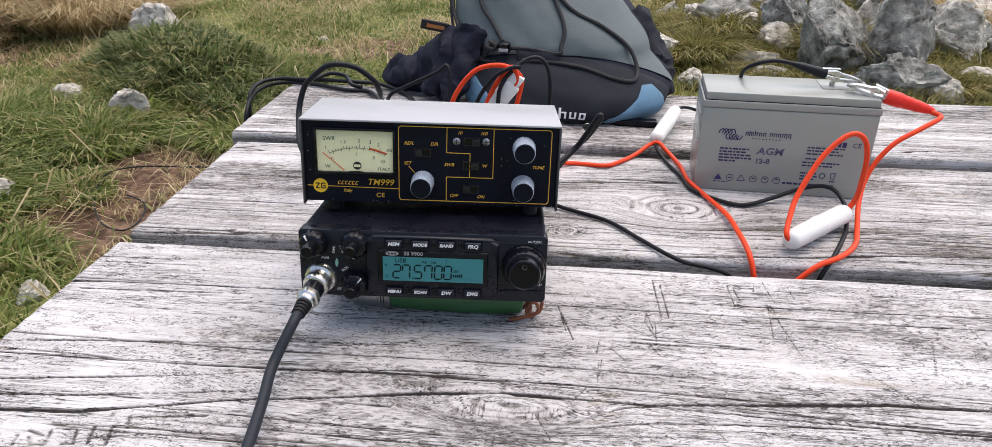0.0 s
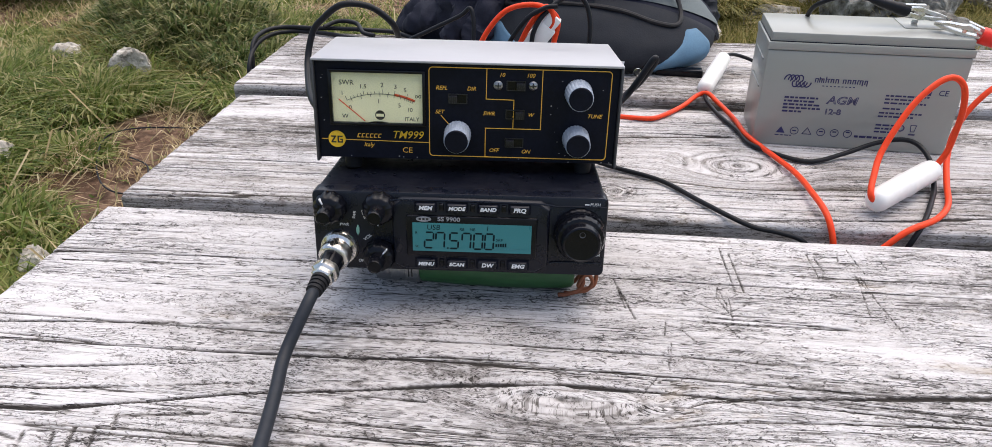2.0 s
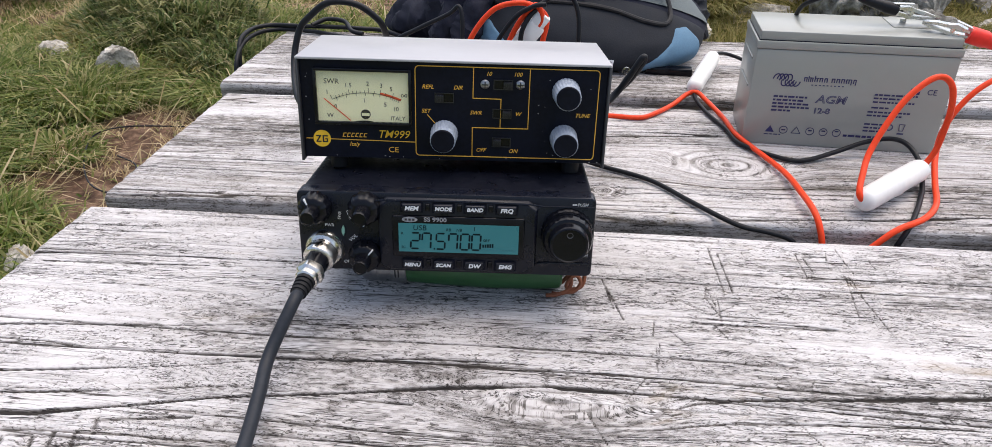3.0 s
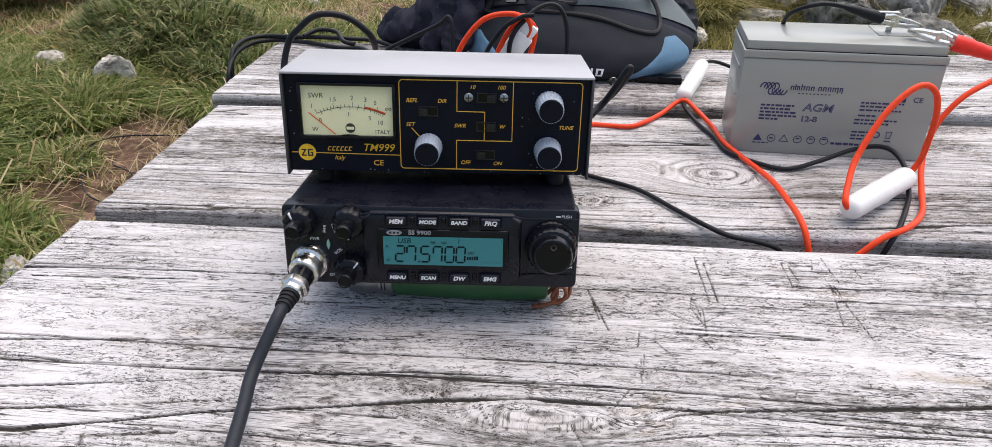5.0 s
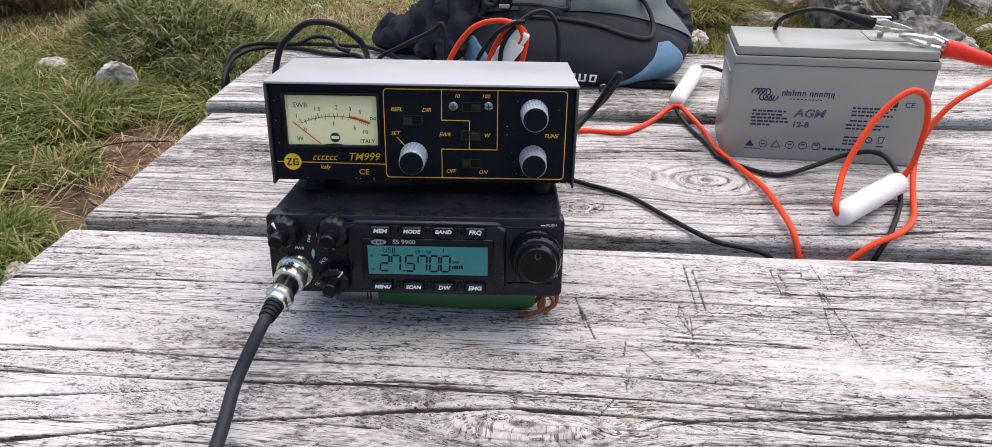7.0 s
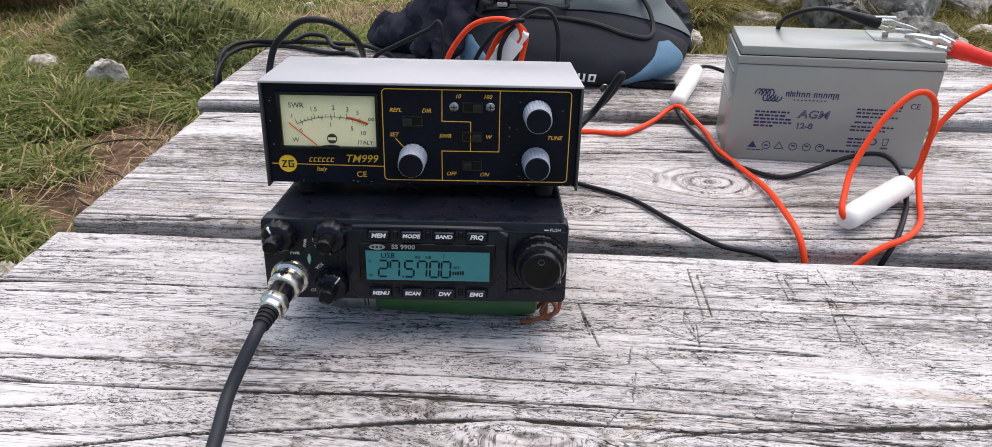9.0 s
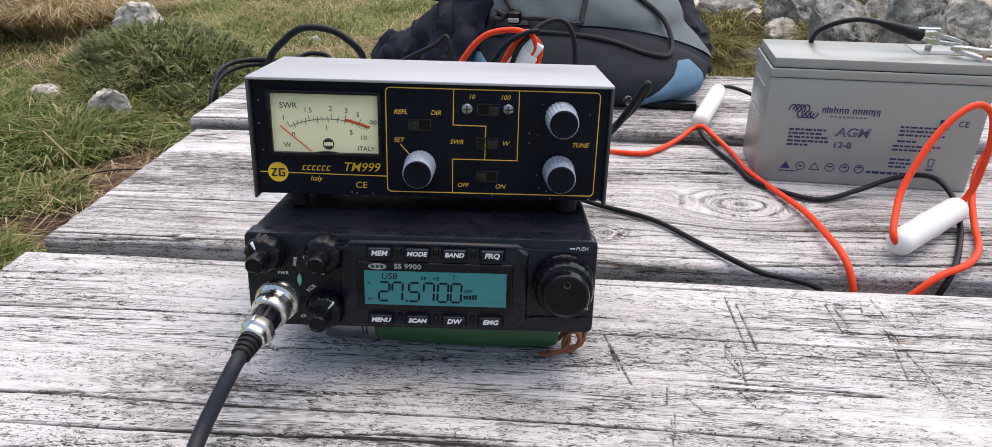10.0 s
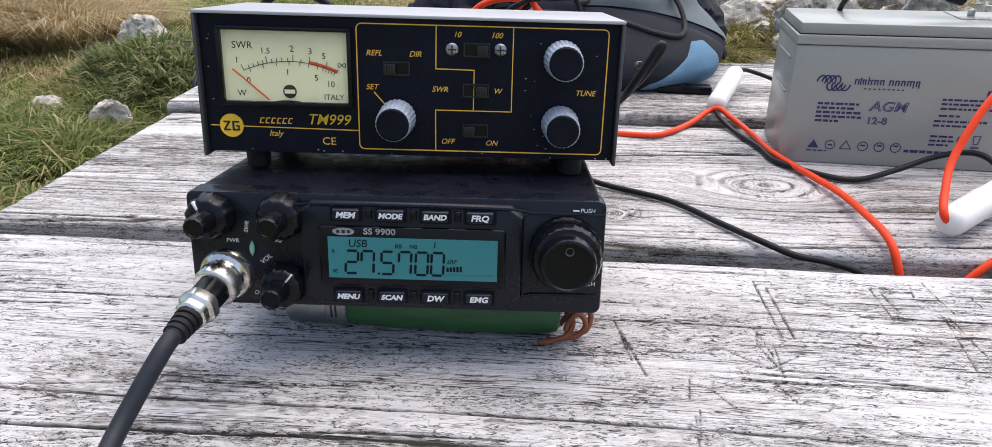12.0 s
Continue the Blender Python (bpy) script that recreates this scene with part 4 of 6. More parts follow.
def build_radio():
    r = thing("radio_transceiver", RADIO, "compact black mobile radio with lit teal display, propped on a knife", "radio")
    part("case", box(-0.0786, 0.0774, 0.009, 0.19, -0.0030, 0.0396, 0.0022, 3), BLACK_METAL, r)
    part("front_panel", prism(rounded(*mm(-79.6, 78.4, -5.4, 40.2, 3.0)), 0.010, 0.0, 0.0012), BLACK_PLASTIC, r)
    # raised middle plate with sloping shoulders
    plate = [mm(*p) for p in ((-37, -0.5), (-31, -3.6), (42, -3.4), (48, 0.5), (48, 34.5), (43, 38.0), (-32, 38.2), (-37, 34.5))]
    part("middle_plate", prism(plate, 0.0005, -0.0035, 0.0008, 0.0012), BLACK_PLASTIC, r)
    part("trim_line", tube([(x * MM, -0.0004, z * MM) for x, z in ((48.5, 34.9), (60, 35.1), (77.4, 35.0))], 0.00045, 6), BLACK_PLASTIC, r)
    bar(*mm(65.8, 68.2, 36.1, 36.7), -0.0001, WHITE_PRINT, r)
    part("trim_line", tube([(x * MM, -0.0004, z * MM) for x, z in ((48.5, 1.7), (52, 2.4), (60, 2.6), (76.2, 2.6))], 0.00045, 6), BLACK_PLASTIC, r)
    part("trim_line", tube([(x * MM, -0.0036, z * MM) for x, z in ((-36, 35), (-32.6, 37.4), (43, 37.2), (47.2, 34.4))], 0.0005, 6, step=3), BLACK_PLASTIC, r)
    bez = part("display_bezel", prism(rounded(*mm(-29, 41.2, 5.6, 29.4, 1.2)), -0.0033, -0.0046, 0.0005, 0.0003), GLOSS_BLACK, r)
    scr = part("display_screen", box(*mm(-25.4, 38.1, -4.9, -4.6, 8.9, 25.2)), LCD, bez, "lit teal liquid crystal display")
    y = -4.95 * MM
    s = 0.129
    for ch, cx in (("2", 486), ("7", 532), ("5", 590), ("7", 641), ("0", 690), ("0", 736)):
        part("digit", seven_segment(ch, (-25.3 + (cx - 438) * s) * MM, 10.9 * MM, 4.6 * MM, 9.0 * MM, y, 0.95 * MM, 0.05), LCD_INK, scr, smooth=False)
    bar(*mm(-6.9, -6.1, 10.6, 11.4), y, LCD_INK, scr, "decimal_point")
    lettering("USB", -14.2 * MM, 22.7 * MM, y, 4.2 * MM, LCD_INK, scr, 0.1)
    lettering("RB", 1.0 * MM, 22.0 * MM, y, 2.3 * MM, LCD_INK, scr, 0.1)
    lettering("NB", 6.6 * MM, 22.0 * MM, y, 2.3 * MM, LCD_INK, scr, 0.1)
    lettering("1", 14.6 * MM, 22.9 * MM, y, 3.6 * MM, LCD_INK, scr, 0.1)
    lettering("R", -23.4 * MM, 19.4 * MM, y, 2.0 * MM, LCD_INK, scr)
    lettering("SC", -22.9 * MM, 11.5 * MM, y, 1.9 * MM, LCD_INK, scr)
    lettering("SRF", 21.0 * MM, 16.4 * MM, y, 2.2 * MM, LCD_INK, scr, 0.15, width=1.1)
    for i in range(5):
        part("level_bar", box((19 + i * 1.25) * MM, (19.9 + i * 1.25) * MM, y - 0.0001, y, 12.5 * MM, (14.2 + 0.12 * i) * MM), LCD_INK, scr, smooth=False)
    for i in range(11):
        part("scale_mark", box((18.8 + i * 1.65) * MM, (19.8 + i * 1.65) * MM, y - 0.0001, y, 11.0 * MM, 11.45 * MM), material_dim, scr, smooth=False)
    # maker's badge as plain shapes, model number beside it
    part("badge", prism([(x * 4.1 * MM + -19.4 * MM, z * 1.45 * MM + 27.3 * MM) for x, z in rounded(-1, 1, -1, 1, 0.98, 6)], -0.0044, -0.0049), GREY_PRINT, r, "small oval silver badge")
    for dx in (-2, 0, 2):
        part("badge_mark", box(*mm(-19.4 + dx - 0.6, -19.4 + dx + 0.6, -5.1, -4.9, 26.8, 27.9)), INK, r, smooth=False)
    lettering("SS 9900", -6.0 * MM, 27.4 * MM, -0.0047, 3.3 * MM, GREY_PRINT, r, bold=0.00008, width=1.15)
    for row, words, z in ((0, ("MEM", "MODE", "BAND", "FRQ"), 33.9), (1, ("MENU", "SCAN", "DW", "EMG"), 1.6)):
        for i, wd in enumerate(words):
            x = -18.3 + 16.55 * i
            b = part("button", prism(rounded(*mm(x - 5.5, x + 5.5, z - 2.5, z + 2.5, 0.8)), -0.0030, -0.0058, 0.0005, 0.0005), BLACK_PLASTIC, r)
            part("button_recess", box(*mm(x - 6.1, x + 6.1, -3.65, -3.4, z - 3.0, z + 3.0)), FACE_BLACK, r, smooth=False)
            lettering(wd, x * MM, z * MM, -0.0059, (2.75 if len(wd) > 3 else 3.1) * MM, WHITE_PRINT, b, 0.18, bold=0.00012, width=1.12)
            if i < 3:
                part("small_key", prism(rounded(*mm(x + 6.9, x + 9.7, z - 2.0, z + 2.3, 0.4)), -0.0030, -0.0046, 0.0003, 0.0003), GLOSS_BLACK, r)
    for x, z, p in ((-69.8, 31.0, 118), (-43.4, 31.6, None), (-44.2, 4.2, 50)):
        small_knob(x, z, p, r)
    big = part("tuning_knob", lathe([(13.9 * MM, 0), (13.9 * MM, 1.5 * MM), (13.4 * MM, 2.2 * MM), (13.0 * MM, 3.5 * MM), (13.3 * MM, 4 * MM), (13.2 * MM, 9.5 * MM), (12.2 * MM, 11.5 * MM), (10.6 * MM, 12.2 * MM)], at(63.7, 20.6), 96, flutes=24, depth=0.022), GLOSS_BLACK, r)
    part("knob_ring", lathe([(13.5 * MM, 6.4 * MM), (13.5 * MM, 7.4 * MM)], at(63.7, 20.6), 48), GLOSS_BLACK, big)
    part("knob_cap", lathe([(10.8 * MM, 11.6 * MM), (10.5 * MM, 12.5 * MM), (10.3 * MM, 16.4 * MM), (9.8 * MM, 17.6 * MM), (9.0 * MM, 18 * MM), (8.6 * MM, 17.6 * MM), (0.5 * MM, 17.2 * MM)], at(63.7, 20.6), 48), GLOSS_BLACK, big)
    part("finger_dimple", lathe([(1.7 * MM, 17.2 * MM), (1.6 * MM, 17.7 * MM), (1.1 * MM, 17.35 * MM)], at(63.9, 26.2), 20), GREY_DIM, big)
    part("indicator_lens", prism([(px * 1.1 * MM - 55.6 * MM, pz * 3.1 * MM + 18 * MM) for px, pz in ((0, 1), (0.8, 0.35), (0.8, -0.35), (0, -1), (-0.8, -0.35), (-0.8, 0.35))], 0.0, -0.0012, 0.0003), LED_MAT, r, "pale green indicator lens")
    for wd, x, z, turn, size in (("PUSH", 71.3, 36.4, 0, 2.3), ("PWR", -63.0, 20.9, 0, 2.3), ("SWR", -57.2, 26.6, 80, 2.2), ("CLAR", -52.2, 27.2, -72, 2.2), ("SQ", -45.5, 21.4, 0, 2.1), ("VOL", -50.6, 13.8, 40, 2.7), ("OFF", -54.2, -0.3, 0, 2.4), ("CH", 74.0, 7.2, 0, 2.4)):
        lettering(wd, x * MM, z * MM, -0.0002, size * MM, WHITE_PRINT, r, 0.12, turn=turn)
    for x in (-0.055, 0.055):
        foot = lathe([(6 * MM, 0), (6 * MM, 7.6 * MM), (5 * MM, 8.6 * MM)], pose(x, 0.168, -0.0012, 90), 20)
        part("rear_foot", foot, RUBBER, r)
    # socket ring
    part("socket_ring", lathe([(10.4 * MM, -0.5 * MM), (10.4 * MM, 1.5 * MM), (9.7 * MM, 2.6 * MM)], at(-66.2, 7.4), 36), STEEL, r, "nickel socket ring")
    return r


GREY_DIM = material("dark_grey_lens", (0.06, 0.06, 0.065), 0.3, grain=0.1, scale=400)
material_dim = material("faint_lcd_print", (0.035, 0.16, 0.19), 0.4, grain=0.1, scale=400)
radio = build_radio()


# ---- microphone lead ----
def build_mic_lead():
    axis = RADIO @ pose(-0.0662, -0.0022, 0.0074, 14, 0, -9)
    t = thing("microphone_lead", axis, "black microphone lead with a nickel screw plug in the radio", "cable")
    plug = part("plug_collar", lathe([(9.8 * MM, 0), *((r * 1.02 * MM, d * MM) for r, d in ((8.2, 1), (7.9, 1.6), (7.9, 2.4), (8.3, 3), (8.3, 8.5), (7.8, 9.2), (6.6, 9.6)))], None, 48, flutes=24, depth=0.03), STEEL, t, "knurled nickel collar")
    part("plug_barrel", lathe([(r * 1.02 * MM, d * MM) for r, d in ((6.5, 9.3), (6.5, 10), (6.2, 17), (5.9, 18))], None, 28, flutes=8, depth=0.08), GLOSS_BLACK, plug)
    part("clamp_nut", lathe([(r * 1.02 * MM, d * MM) for r, d in ((6.9, 17.5), (7.2, 18.2), (7.2, 21.5), (6.6, 22.2), (6.0, 22.8), (6.0, 25.5), (5.2, 26.2))], None, 36, flutes=6, depth=0.08), STEEL, plug, "nickel clamp nut")
    rings = [(5.0, 25.8)]
    for i in range(4):
        d = 26.5 + i * 2.6
        rings += [(4.9 - 0.25 * i, d), (4.9 - 0.25 * i, d + 1.5), (4.1 - 0.2 * i, d + 1.7), (4.1 - 0.2 * i, d + 2.4)]
    part("strain_relief", lathe([(r * 1.02 * MM, d * MM) for r, d in rings], None, 28), RUBBER, plug)
    tail = axis @ Vector((0, -0.034, 0))
    tail2 = axis @ Vector((0, -0.044, -0.0006))
    line = [tail, tail2, (-0.0400, 0.4260, 0.7705), (-0.0372, 0.405, 0.7665), (-0.0345, 0.385, 0.764), (-0.030, 0.35, 0.760), (-0.022, 0.30, 0.745), (-0.012, 0.27, 0.70), (-0.008, 0.26, 0.62)]
    part("sheath", tube(line, 0.0032, 14, 8, m=axis.inverted()), CABLE_GREY, t, "dark grey rubber sheath")


build_mic_lead()


# ---- folding knife under the radio ----
def build_knife():
    m = pose(0.0395, 0.5260, 0.7640, 0, 0, 1.0)
    k = thing("folding_knife", m, "closed folding knife with green wooden handle under the radio", "knife")
    turn = Matrix.Rotation(radians(90), 4, "Z")  # lathe axis to +x
    flat = Matrix.Diagonal((1, 1, 1.0, 1))
    prof = [(11.2, -33), (12.2, -31), (13.2, -10), (13.6, 15), (13.2, 38), (12.4, 52), (11.6, 57), (9.5, 58.5)]
    part("handle", lathe([(r * MM, d * MM) for r, d in prof], flat @ turn, 40), GREEN_WOOD, k, "green lacquered handle")
    ring = part("locking_collar", lathe([(r * MM, d * MM) for r, d in ((11.9, -58), (12.1, -57.5), (12.1, -50.5), (11.8, -50), (11.8, -49.2), (12.4, -48.8), (12.5, -42), (12.2, -41.5), (12.2, -40.8), (12.6, -40.4), (12.6, -32.5), (12.2, -32))], turn, 48), SCREW_METAL, k, "dull steel locking collar")
    part("collar_mark", box(*mm(-38.5, -37.8, -12.9, -12.3, -3.5, 3.5)), INK, ring, smooth=False)
    part("collar_mark", box(*mm(-36.6, -35.9, -12.9, -12.3, -3.5, 3.5)), INK, ring, smooth=False)
    inv = m.inverted()
    knot = [(0.0980, 0.5220, 0.7571), (0.1027, 0.5214, 0.7639), (0.1075, 0.5220, 0.7663), (0.1109, 0.5239, 0.7617), (0.1095, 0.5220, 0.7554), (0.1041, 0.5201, 0.7539), (0.1007, 0.5188, 0.7571), (0.1034, 0.5194, 0.7629), (0.1068, 0.5201, 0.7634), (0.1088, 0.5201, 0.7583), (0.1054, 0.5182, 0.7542), (0.1000, 0.5175, 0.7533), (0.0939, 0.5150, 0.7528), (0.0891, 0.5143, 0.7528)]
    part("lace", tube(knot, 0.0012, 8, 6, m=inv), LEATHER, k, "tan leather lace knotted in a loop")
    part("lace", tube([(0.0993, 0.5239, 0.7639), (0.1034, 0.5201, 0.7605), (0.1020, 0.5182, 0.7554), (0.0973, 0.5162, 0.7532), (0.0925, 0.5169, 0.7528)], 0.0012, 8, 6, m=inv), LEATHER, k, "tan leather lace end")


build_knife()


# ---- antenna tuner and power meter ----
def fluted_knob(x, z, parent):
    k = part("knob", lathe([(r * MM, d * MM) for r, d in ((7.7, -1.6), (7.8, -0.5), (7.6, 0.5), (7.2, 9), (7.0, 12.6), (6.6, 13.2))], at(x, z), 72, flutes=24, depth=0.05), KNOB_GREY, parent, "grey fluted skirt knob")
    part("knob_cap", lathe([(r * MM, d * MM) for r, d in ((6.35, 13), (6.3, 13.5), (5.8, 13.9), (0.4, 13.8))], at(x, z), 36), FACE_BLACK, k, "black cap")
    return k


def slide_switch(x, z, right, parent):
    s = part("slide_switch", box(*mm(x - 5.0, x + 5.0, 2.3, 2.7, z - 2.5, z + 2.5), 0.0001, 1), GLOSS_BLACK, parent)
    frame = strip([mm(*p) for p in ((x - 5, z - 2.5), (x + 5, z - 2.5), (x + 5, z + 2.5), (x - 5, z + 2.5), (x - 5, z - 2.5))], 0.5 * MM, 2.3 * MM, 0.0004)
    part("switch_rim", frame, SLIDER_GREY, s)
    x0 = x + 0.2 if right else x - 4.6
    slider = box(*mm(x0, x0 + 4.4, -0.2, 2.4, z - 2.0, z + 2.0), 0.0003)
    for i in range(4):
        box(*mm(x0 + 0.5 + i * 1.0, x0 + 0.9 + i * 1.0, -0.7, -0.1, z - 1.9, z + 1.9), bm=slider)
    part("slider", slider, SLIDER_GREY, s)


def build_meter():
    m = thing("antenna_tuner", METER, "black antenna tuner with cream dial standing on the radio", "antenna tuner")
    part("chassis", box(-0.0826, 0.0826, 0.004, 0.064, 0.0002, 0.0548, 0.0006), BLACK_METAL, m)
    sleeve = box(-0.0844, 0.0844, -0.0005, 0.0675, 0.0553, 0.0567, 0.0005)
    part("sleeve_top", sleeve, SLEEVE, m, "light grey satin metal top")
    # flanges of the same sleeve, coloured dark because they face away from the sky
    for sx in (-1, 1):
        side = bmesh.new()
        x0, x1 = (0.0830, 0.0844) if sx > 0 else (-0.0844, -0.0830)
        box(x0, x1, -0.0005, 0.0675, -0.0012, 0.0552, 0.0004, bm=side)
        part("sleeve_side", side, SLEEVE_SHADED, m, "grey sleeve flange, shade put into its dark colour")
    part("faceplate", box(-0.0829, 0.0829, 0.0025, 0.0042, 0.0005, 0.0551, 0.0002, 1), FACE_BLACK, m, "black printed faceplate")
    y = 0.0025
    # dial
    dial = part("meter_dial", box(*mm(-74.3, -24.2, 1.9, 2.5, 21.4, 49.6)), METER_CARD, m, "cream meter card")
    rim = bmesh.new()
    for b in ((-75.6, -74.0, 20.4, 50.8), (-24.5, -22.9, 20.4, 50.8), (-75.6, -22.9, 49.4, 51.0), (-75.6, -22.9, 20.0, 21.6)):
        box(*mm(b[0], b[1], -0.6, 2.5, b[2], b[3]), 0.0003, bm=rim)
    part("meter_rim", rim, GLOSS_BLACK, m)
    yd = 1.88 * MM
    cx, cz, rad = -47.5, -7.8, 45.4

    def polar(deg, r):
        return ((cx + r * math.sin(radians(deg))) * MM, (cz + r * math.cos(radians(deg))) * MM)

    part("dial_arc", strip([polar(a, rad) for a in range(-24, 25, 2)], 0.22 * MM, yd), INK, dial)
    part("dial_band", strip([polar(a, rad + 0.3) for a in np.linspace(9.5, 24, 10)], 1.3 * MM, yd + 0.00005), RED_INK, dial, "red band of the dial")
    for a in (-24, -21, -18.5, -16, -13.5, -11.5, -9, -6.5, -4, -1, 1.5, 5.5, 9.5, 13, 18, 24):
        part("dial_tick", strip([polar(a, rad - 0.2), polar(a, rad + (2.6 if a in (-24, -11.5, 1.5, 9.5, 18) else 1.4))], 0.2 * MM, yd), INK, dial, smooth=False)
    for a in (-21, -14, -7, -0.5, 5, 9.5, 14, 17, 18.5, 20, 21.5, 23):
        part("dial_tick", strip([polar(a, rad), polar(a, rad - 1.6)], 0.2 * MM, yd), INK, dial, smooth=False)
    for wd, x, z, size in (("SWR", -66.1, 43.4, 3.9), ("1.5", -57.1, 41.4, 3.3), ("2", -46.6, 42.4, 3.5), ("3", -39.3, 41.6, 3.4), ("5", -34.0, 39.9, 3.2), ("1", -68.6, 37.5, 3.3), ("0", -64.4, 29.7, 3.3), ("1", -48.7, 33.3, 3.3), ("5", -37.3, 31.3, 3.3), ("10", -31.7, 28.9, 3.3), ("W", -67.5, 24.6, 3.4), ("ITALY", -30.6, 23.7, 3.1)):
        lettering(wd, x * MM, z * MM, yd, size * MM, INK, dial)
    loop = [((-27.0 + 1.5 * math.sin(t)) * MM, (36.6 + 0.8 * math.sin(2 * t)) * MM) for t in np.linspace(0, 2 * math.pi, 21)]
    part("infinity_sign", strip(loop, 0.25 * MM, yd), INK, dial)
    part("dial_badge", prism([(-48.2 * MM + 2.7 * MM * math.cos(a), 25.7 * MM + 2.7 * MM * math.sin(a)) for a in np.linspace(0, 2 * math.pi, 24, endpoint=False)], yd, yd - 0.0002), INK, dial, "round black badge")
    part("badge_bar", box(*mm(-50.3, -46.1, 1.5, 1.7, 24.9, 26.5)), METER_CARD, dial, smooth=False)
    part("needle", strip([mm(-70.4, 34.2), mm(-56.4, 22.2)], 0.5 * MM, 1.3 * MM, 0.0002), RED_INK, dial, "thin red needle at rest")
    part("needle_cover", prism([(-49 * MM + 7 * MM * math.cos(a), 20.6 * MM + 1.6 * MM * math.sin(a)) for a in np.linspace(0, math.pi, 12)], 0.0018, 0.0008), GLOSS_BLACK, dial)
    pane = part("dial_window", box(*mm(-74.1, -24.4, 0.0, 0.5, 21.5, 49.5)), GLASS, m, "clear window over the dial", smooth=False)
    pane.visible_shadow = False
    # printed lines and words
    part("printed_frame", strip([*[p for p in rounded(*mm(-21, 78.4, 2.9, 53.0, 2.0))], (78.4 * MM, 51.0 * MM)], 0.45 * MM, y), GOLD, m)
    part("printed_line", strip([mm(*p) for p in ((10.4, 53.0), (10.3, 36.2), (25.6, 36.0), (25.5, 19.7))], 0.4 * MM, y), GOLD, m)
    part("printed_line", strip([mm(*p) for p in ((40.8, 53.0), (40.9, 19.7), (10.2, 19.7), (10.3, 2.9))], 0.4 * MM, y), GOLD, m)
    part("printed_line", strip([mm(-81.6, 11.2), mm(-78, 11.15)], 0.4 * MM, y), GOLD, m, smooth=False)
    part("printed_line", strip([mm(-68.2, 11.0), mm(-21.2, 10.4)], 0.4 * MM, y), GOLD, m, smooth=False)
    part("printed_line", strip([mm(-14.6, 26.4), mm(-10.2, 21.4)], 0.4 * MM, y), GOLD, m, smooth=False)
    logo = part("badge", prism([(-73 * MM + 4.8 * MM * math.cos(a), 11.2 * MM + 4.8 * MM * math.sin(a)) for a in np.linspace(0, 2 * math.pi, 32, endpoint=False)], y, y - 0.0003), YELLOW, m, "round yellow badge")
    for b in ((-76.2, -73.5, 12.4, 13.1), (-76.2, -73.5, 9.1, 9.8), (-72.6, -69.8, 12.4, 13.1), (-72.6, -69.8, 9.1, 9.8), (-72.7, -71.9, 9.1, 13.1), (-71.2, -69.8, 10.7, 11.3), (-70.4, -69.8, 9.1, 11.3)):
        part("badge_mark", box(*mm(b[0], b[1], 2.0, 2.2, b[2], b[3])), INK, logo, smooth=False)
    part("badge_mark", strip([mm(-73.8, 12.8), mm(-76.0, 9.4)], 0.8 * MM, 2.2 * MM, 0.0002), INK, logo, smooth=False)
    for i in range(6):
        x = -61.4 + i * 2.3
        part("maker_mark", strip([mm(x, 12.4), mm(x + 0.7, 14.8)], 0.45 * MM, y), GOLD, m, smooth=False)
        part("maker_mark", strip([mm(x + 0.3, 12.6), mm(x + 1.5, 12.6)], 0.4 * MM, y), GOLD, m, smooth=False)
        part("maker_mark", strip([mm(x + 0.9, 14.6), mm(x + 2.0, 14.6)], 0.4 * MM, y), GOLD, m, smooth=False)
    for wd, x, z, size, mat in (("TM999", -33.5, 14.3, 6.2, YELLOW), ("Italy", -55.2, 8.3, 3.4, GOLD), ("REFL", -14.3, 41.7, 3.1, GOLD), ("DIR", 2.1, 41.6, 3.1, GOLD), ("SET", -15.4, 28.3, 3.1, GOLD), ("10", 18.6, 49.6, 3.1, GOLD), ("100", 34.2, 49.6, 3.1, GOLD), ("SWR", 11.9, 28.0, 3.1, GOLD), ("W", 35.0, 27.8, 3.1, GOLD), ("TUNE", 70.4, 27.9, 3.1, GOLD), ("OFF", 15.1, 6.8, 3.1, GOLD), ("ON", 33.1, 6.5, 3.1, GOLD)):
        lettering(wd, x * MM, z * MM, y, size * MM, mat, m, 0.28, bold=0.00001, width=1.0 if size < 5 else 0.98)
    lettering("CE", -33.5 * MM, 5.5 * MM, y, 4.4 * MM, GOLD, m, width=1.1)
    for x, z, right in ((-5.3, 35.9, False), (26.5, 43.9, True), (26.4, 27.9, True), (26.5, 11.6, False)):
        slide_switch(x, z, right, m)
    for x, z in ((16.7, 44.0), (35.8, 44.2)):
        scr = part("screw", lathe([(2.5 * MM, -2.5 * MM), (2.5 * MM, -1.7 * MM), (1.8 * MM, -1.1 * MM), (0.3 * MM, -0.9 * MM)], at(x, z), 24), SCREW_METAL, m, "crosshead screw")
        for w, h in ((1.6, 0.3), (0.3, 1.6)):
            part("screw_slot", box(*mm(x - w, x + w, 0.78, 0.95, z - h, z + h)), INK, scr, smooth=False)
    for x, z in ((-5.2, 16.2), (60.6, 41.2), (60.8, 15.4)):
        fluted_knob(x, z, m)
    for x in (-0.066, 0.067):
        for yy in (0.012, 0.054):
            part("foot", lathe([(4.6 * MM, 0), (5.2 * MM, 0.8 * MM), (4.8 * MM, 8.0 * MM), (4.2 * MM, 8.6 * MM)], pose(x, yy, 0.0008, 90), 24), RUBBER, m, "black rubber foot")
    for x, z in ((-0.05, 0.028), (0.02, 0.028)):
        part("rear_socket", lathe([(8 * MM, 0), (8 * MM, 9 * MM)], pose(x, 0.0635, z, 0, 0, 180), 20), STEEL, m)
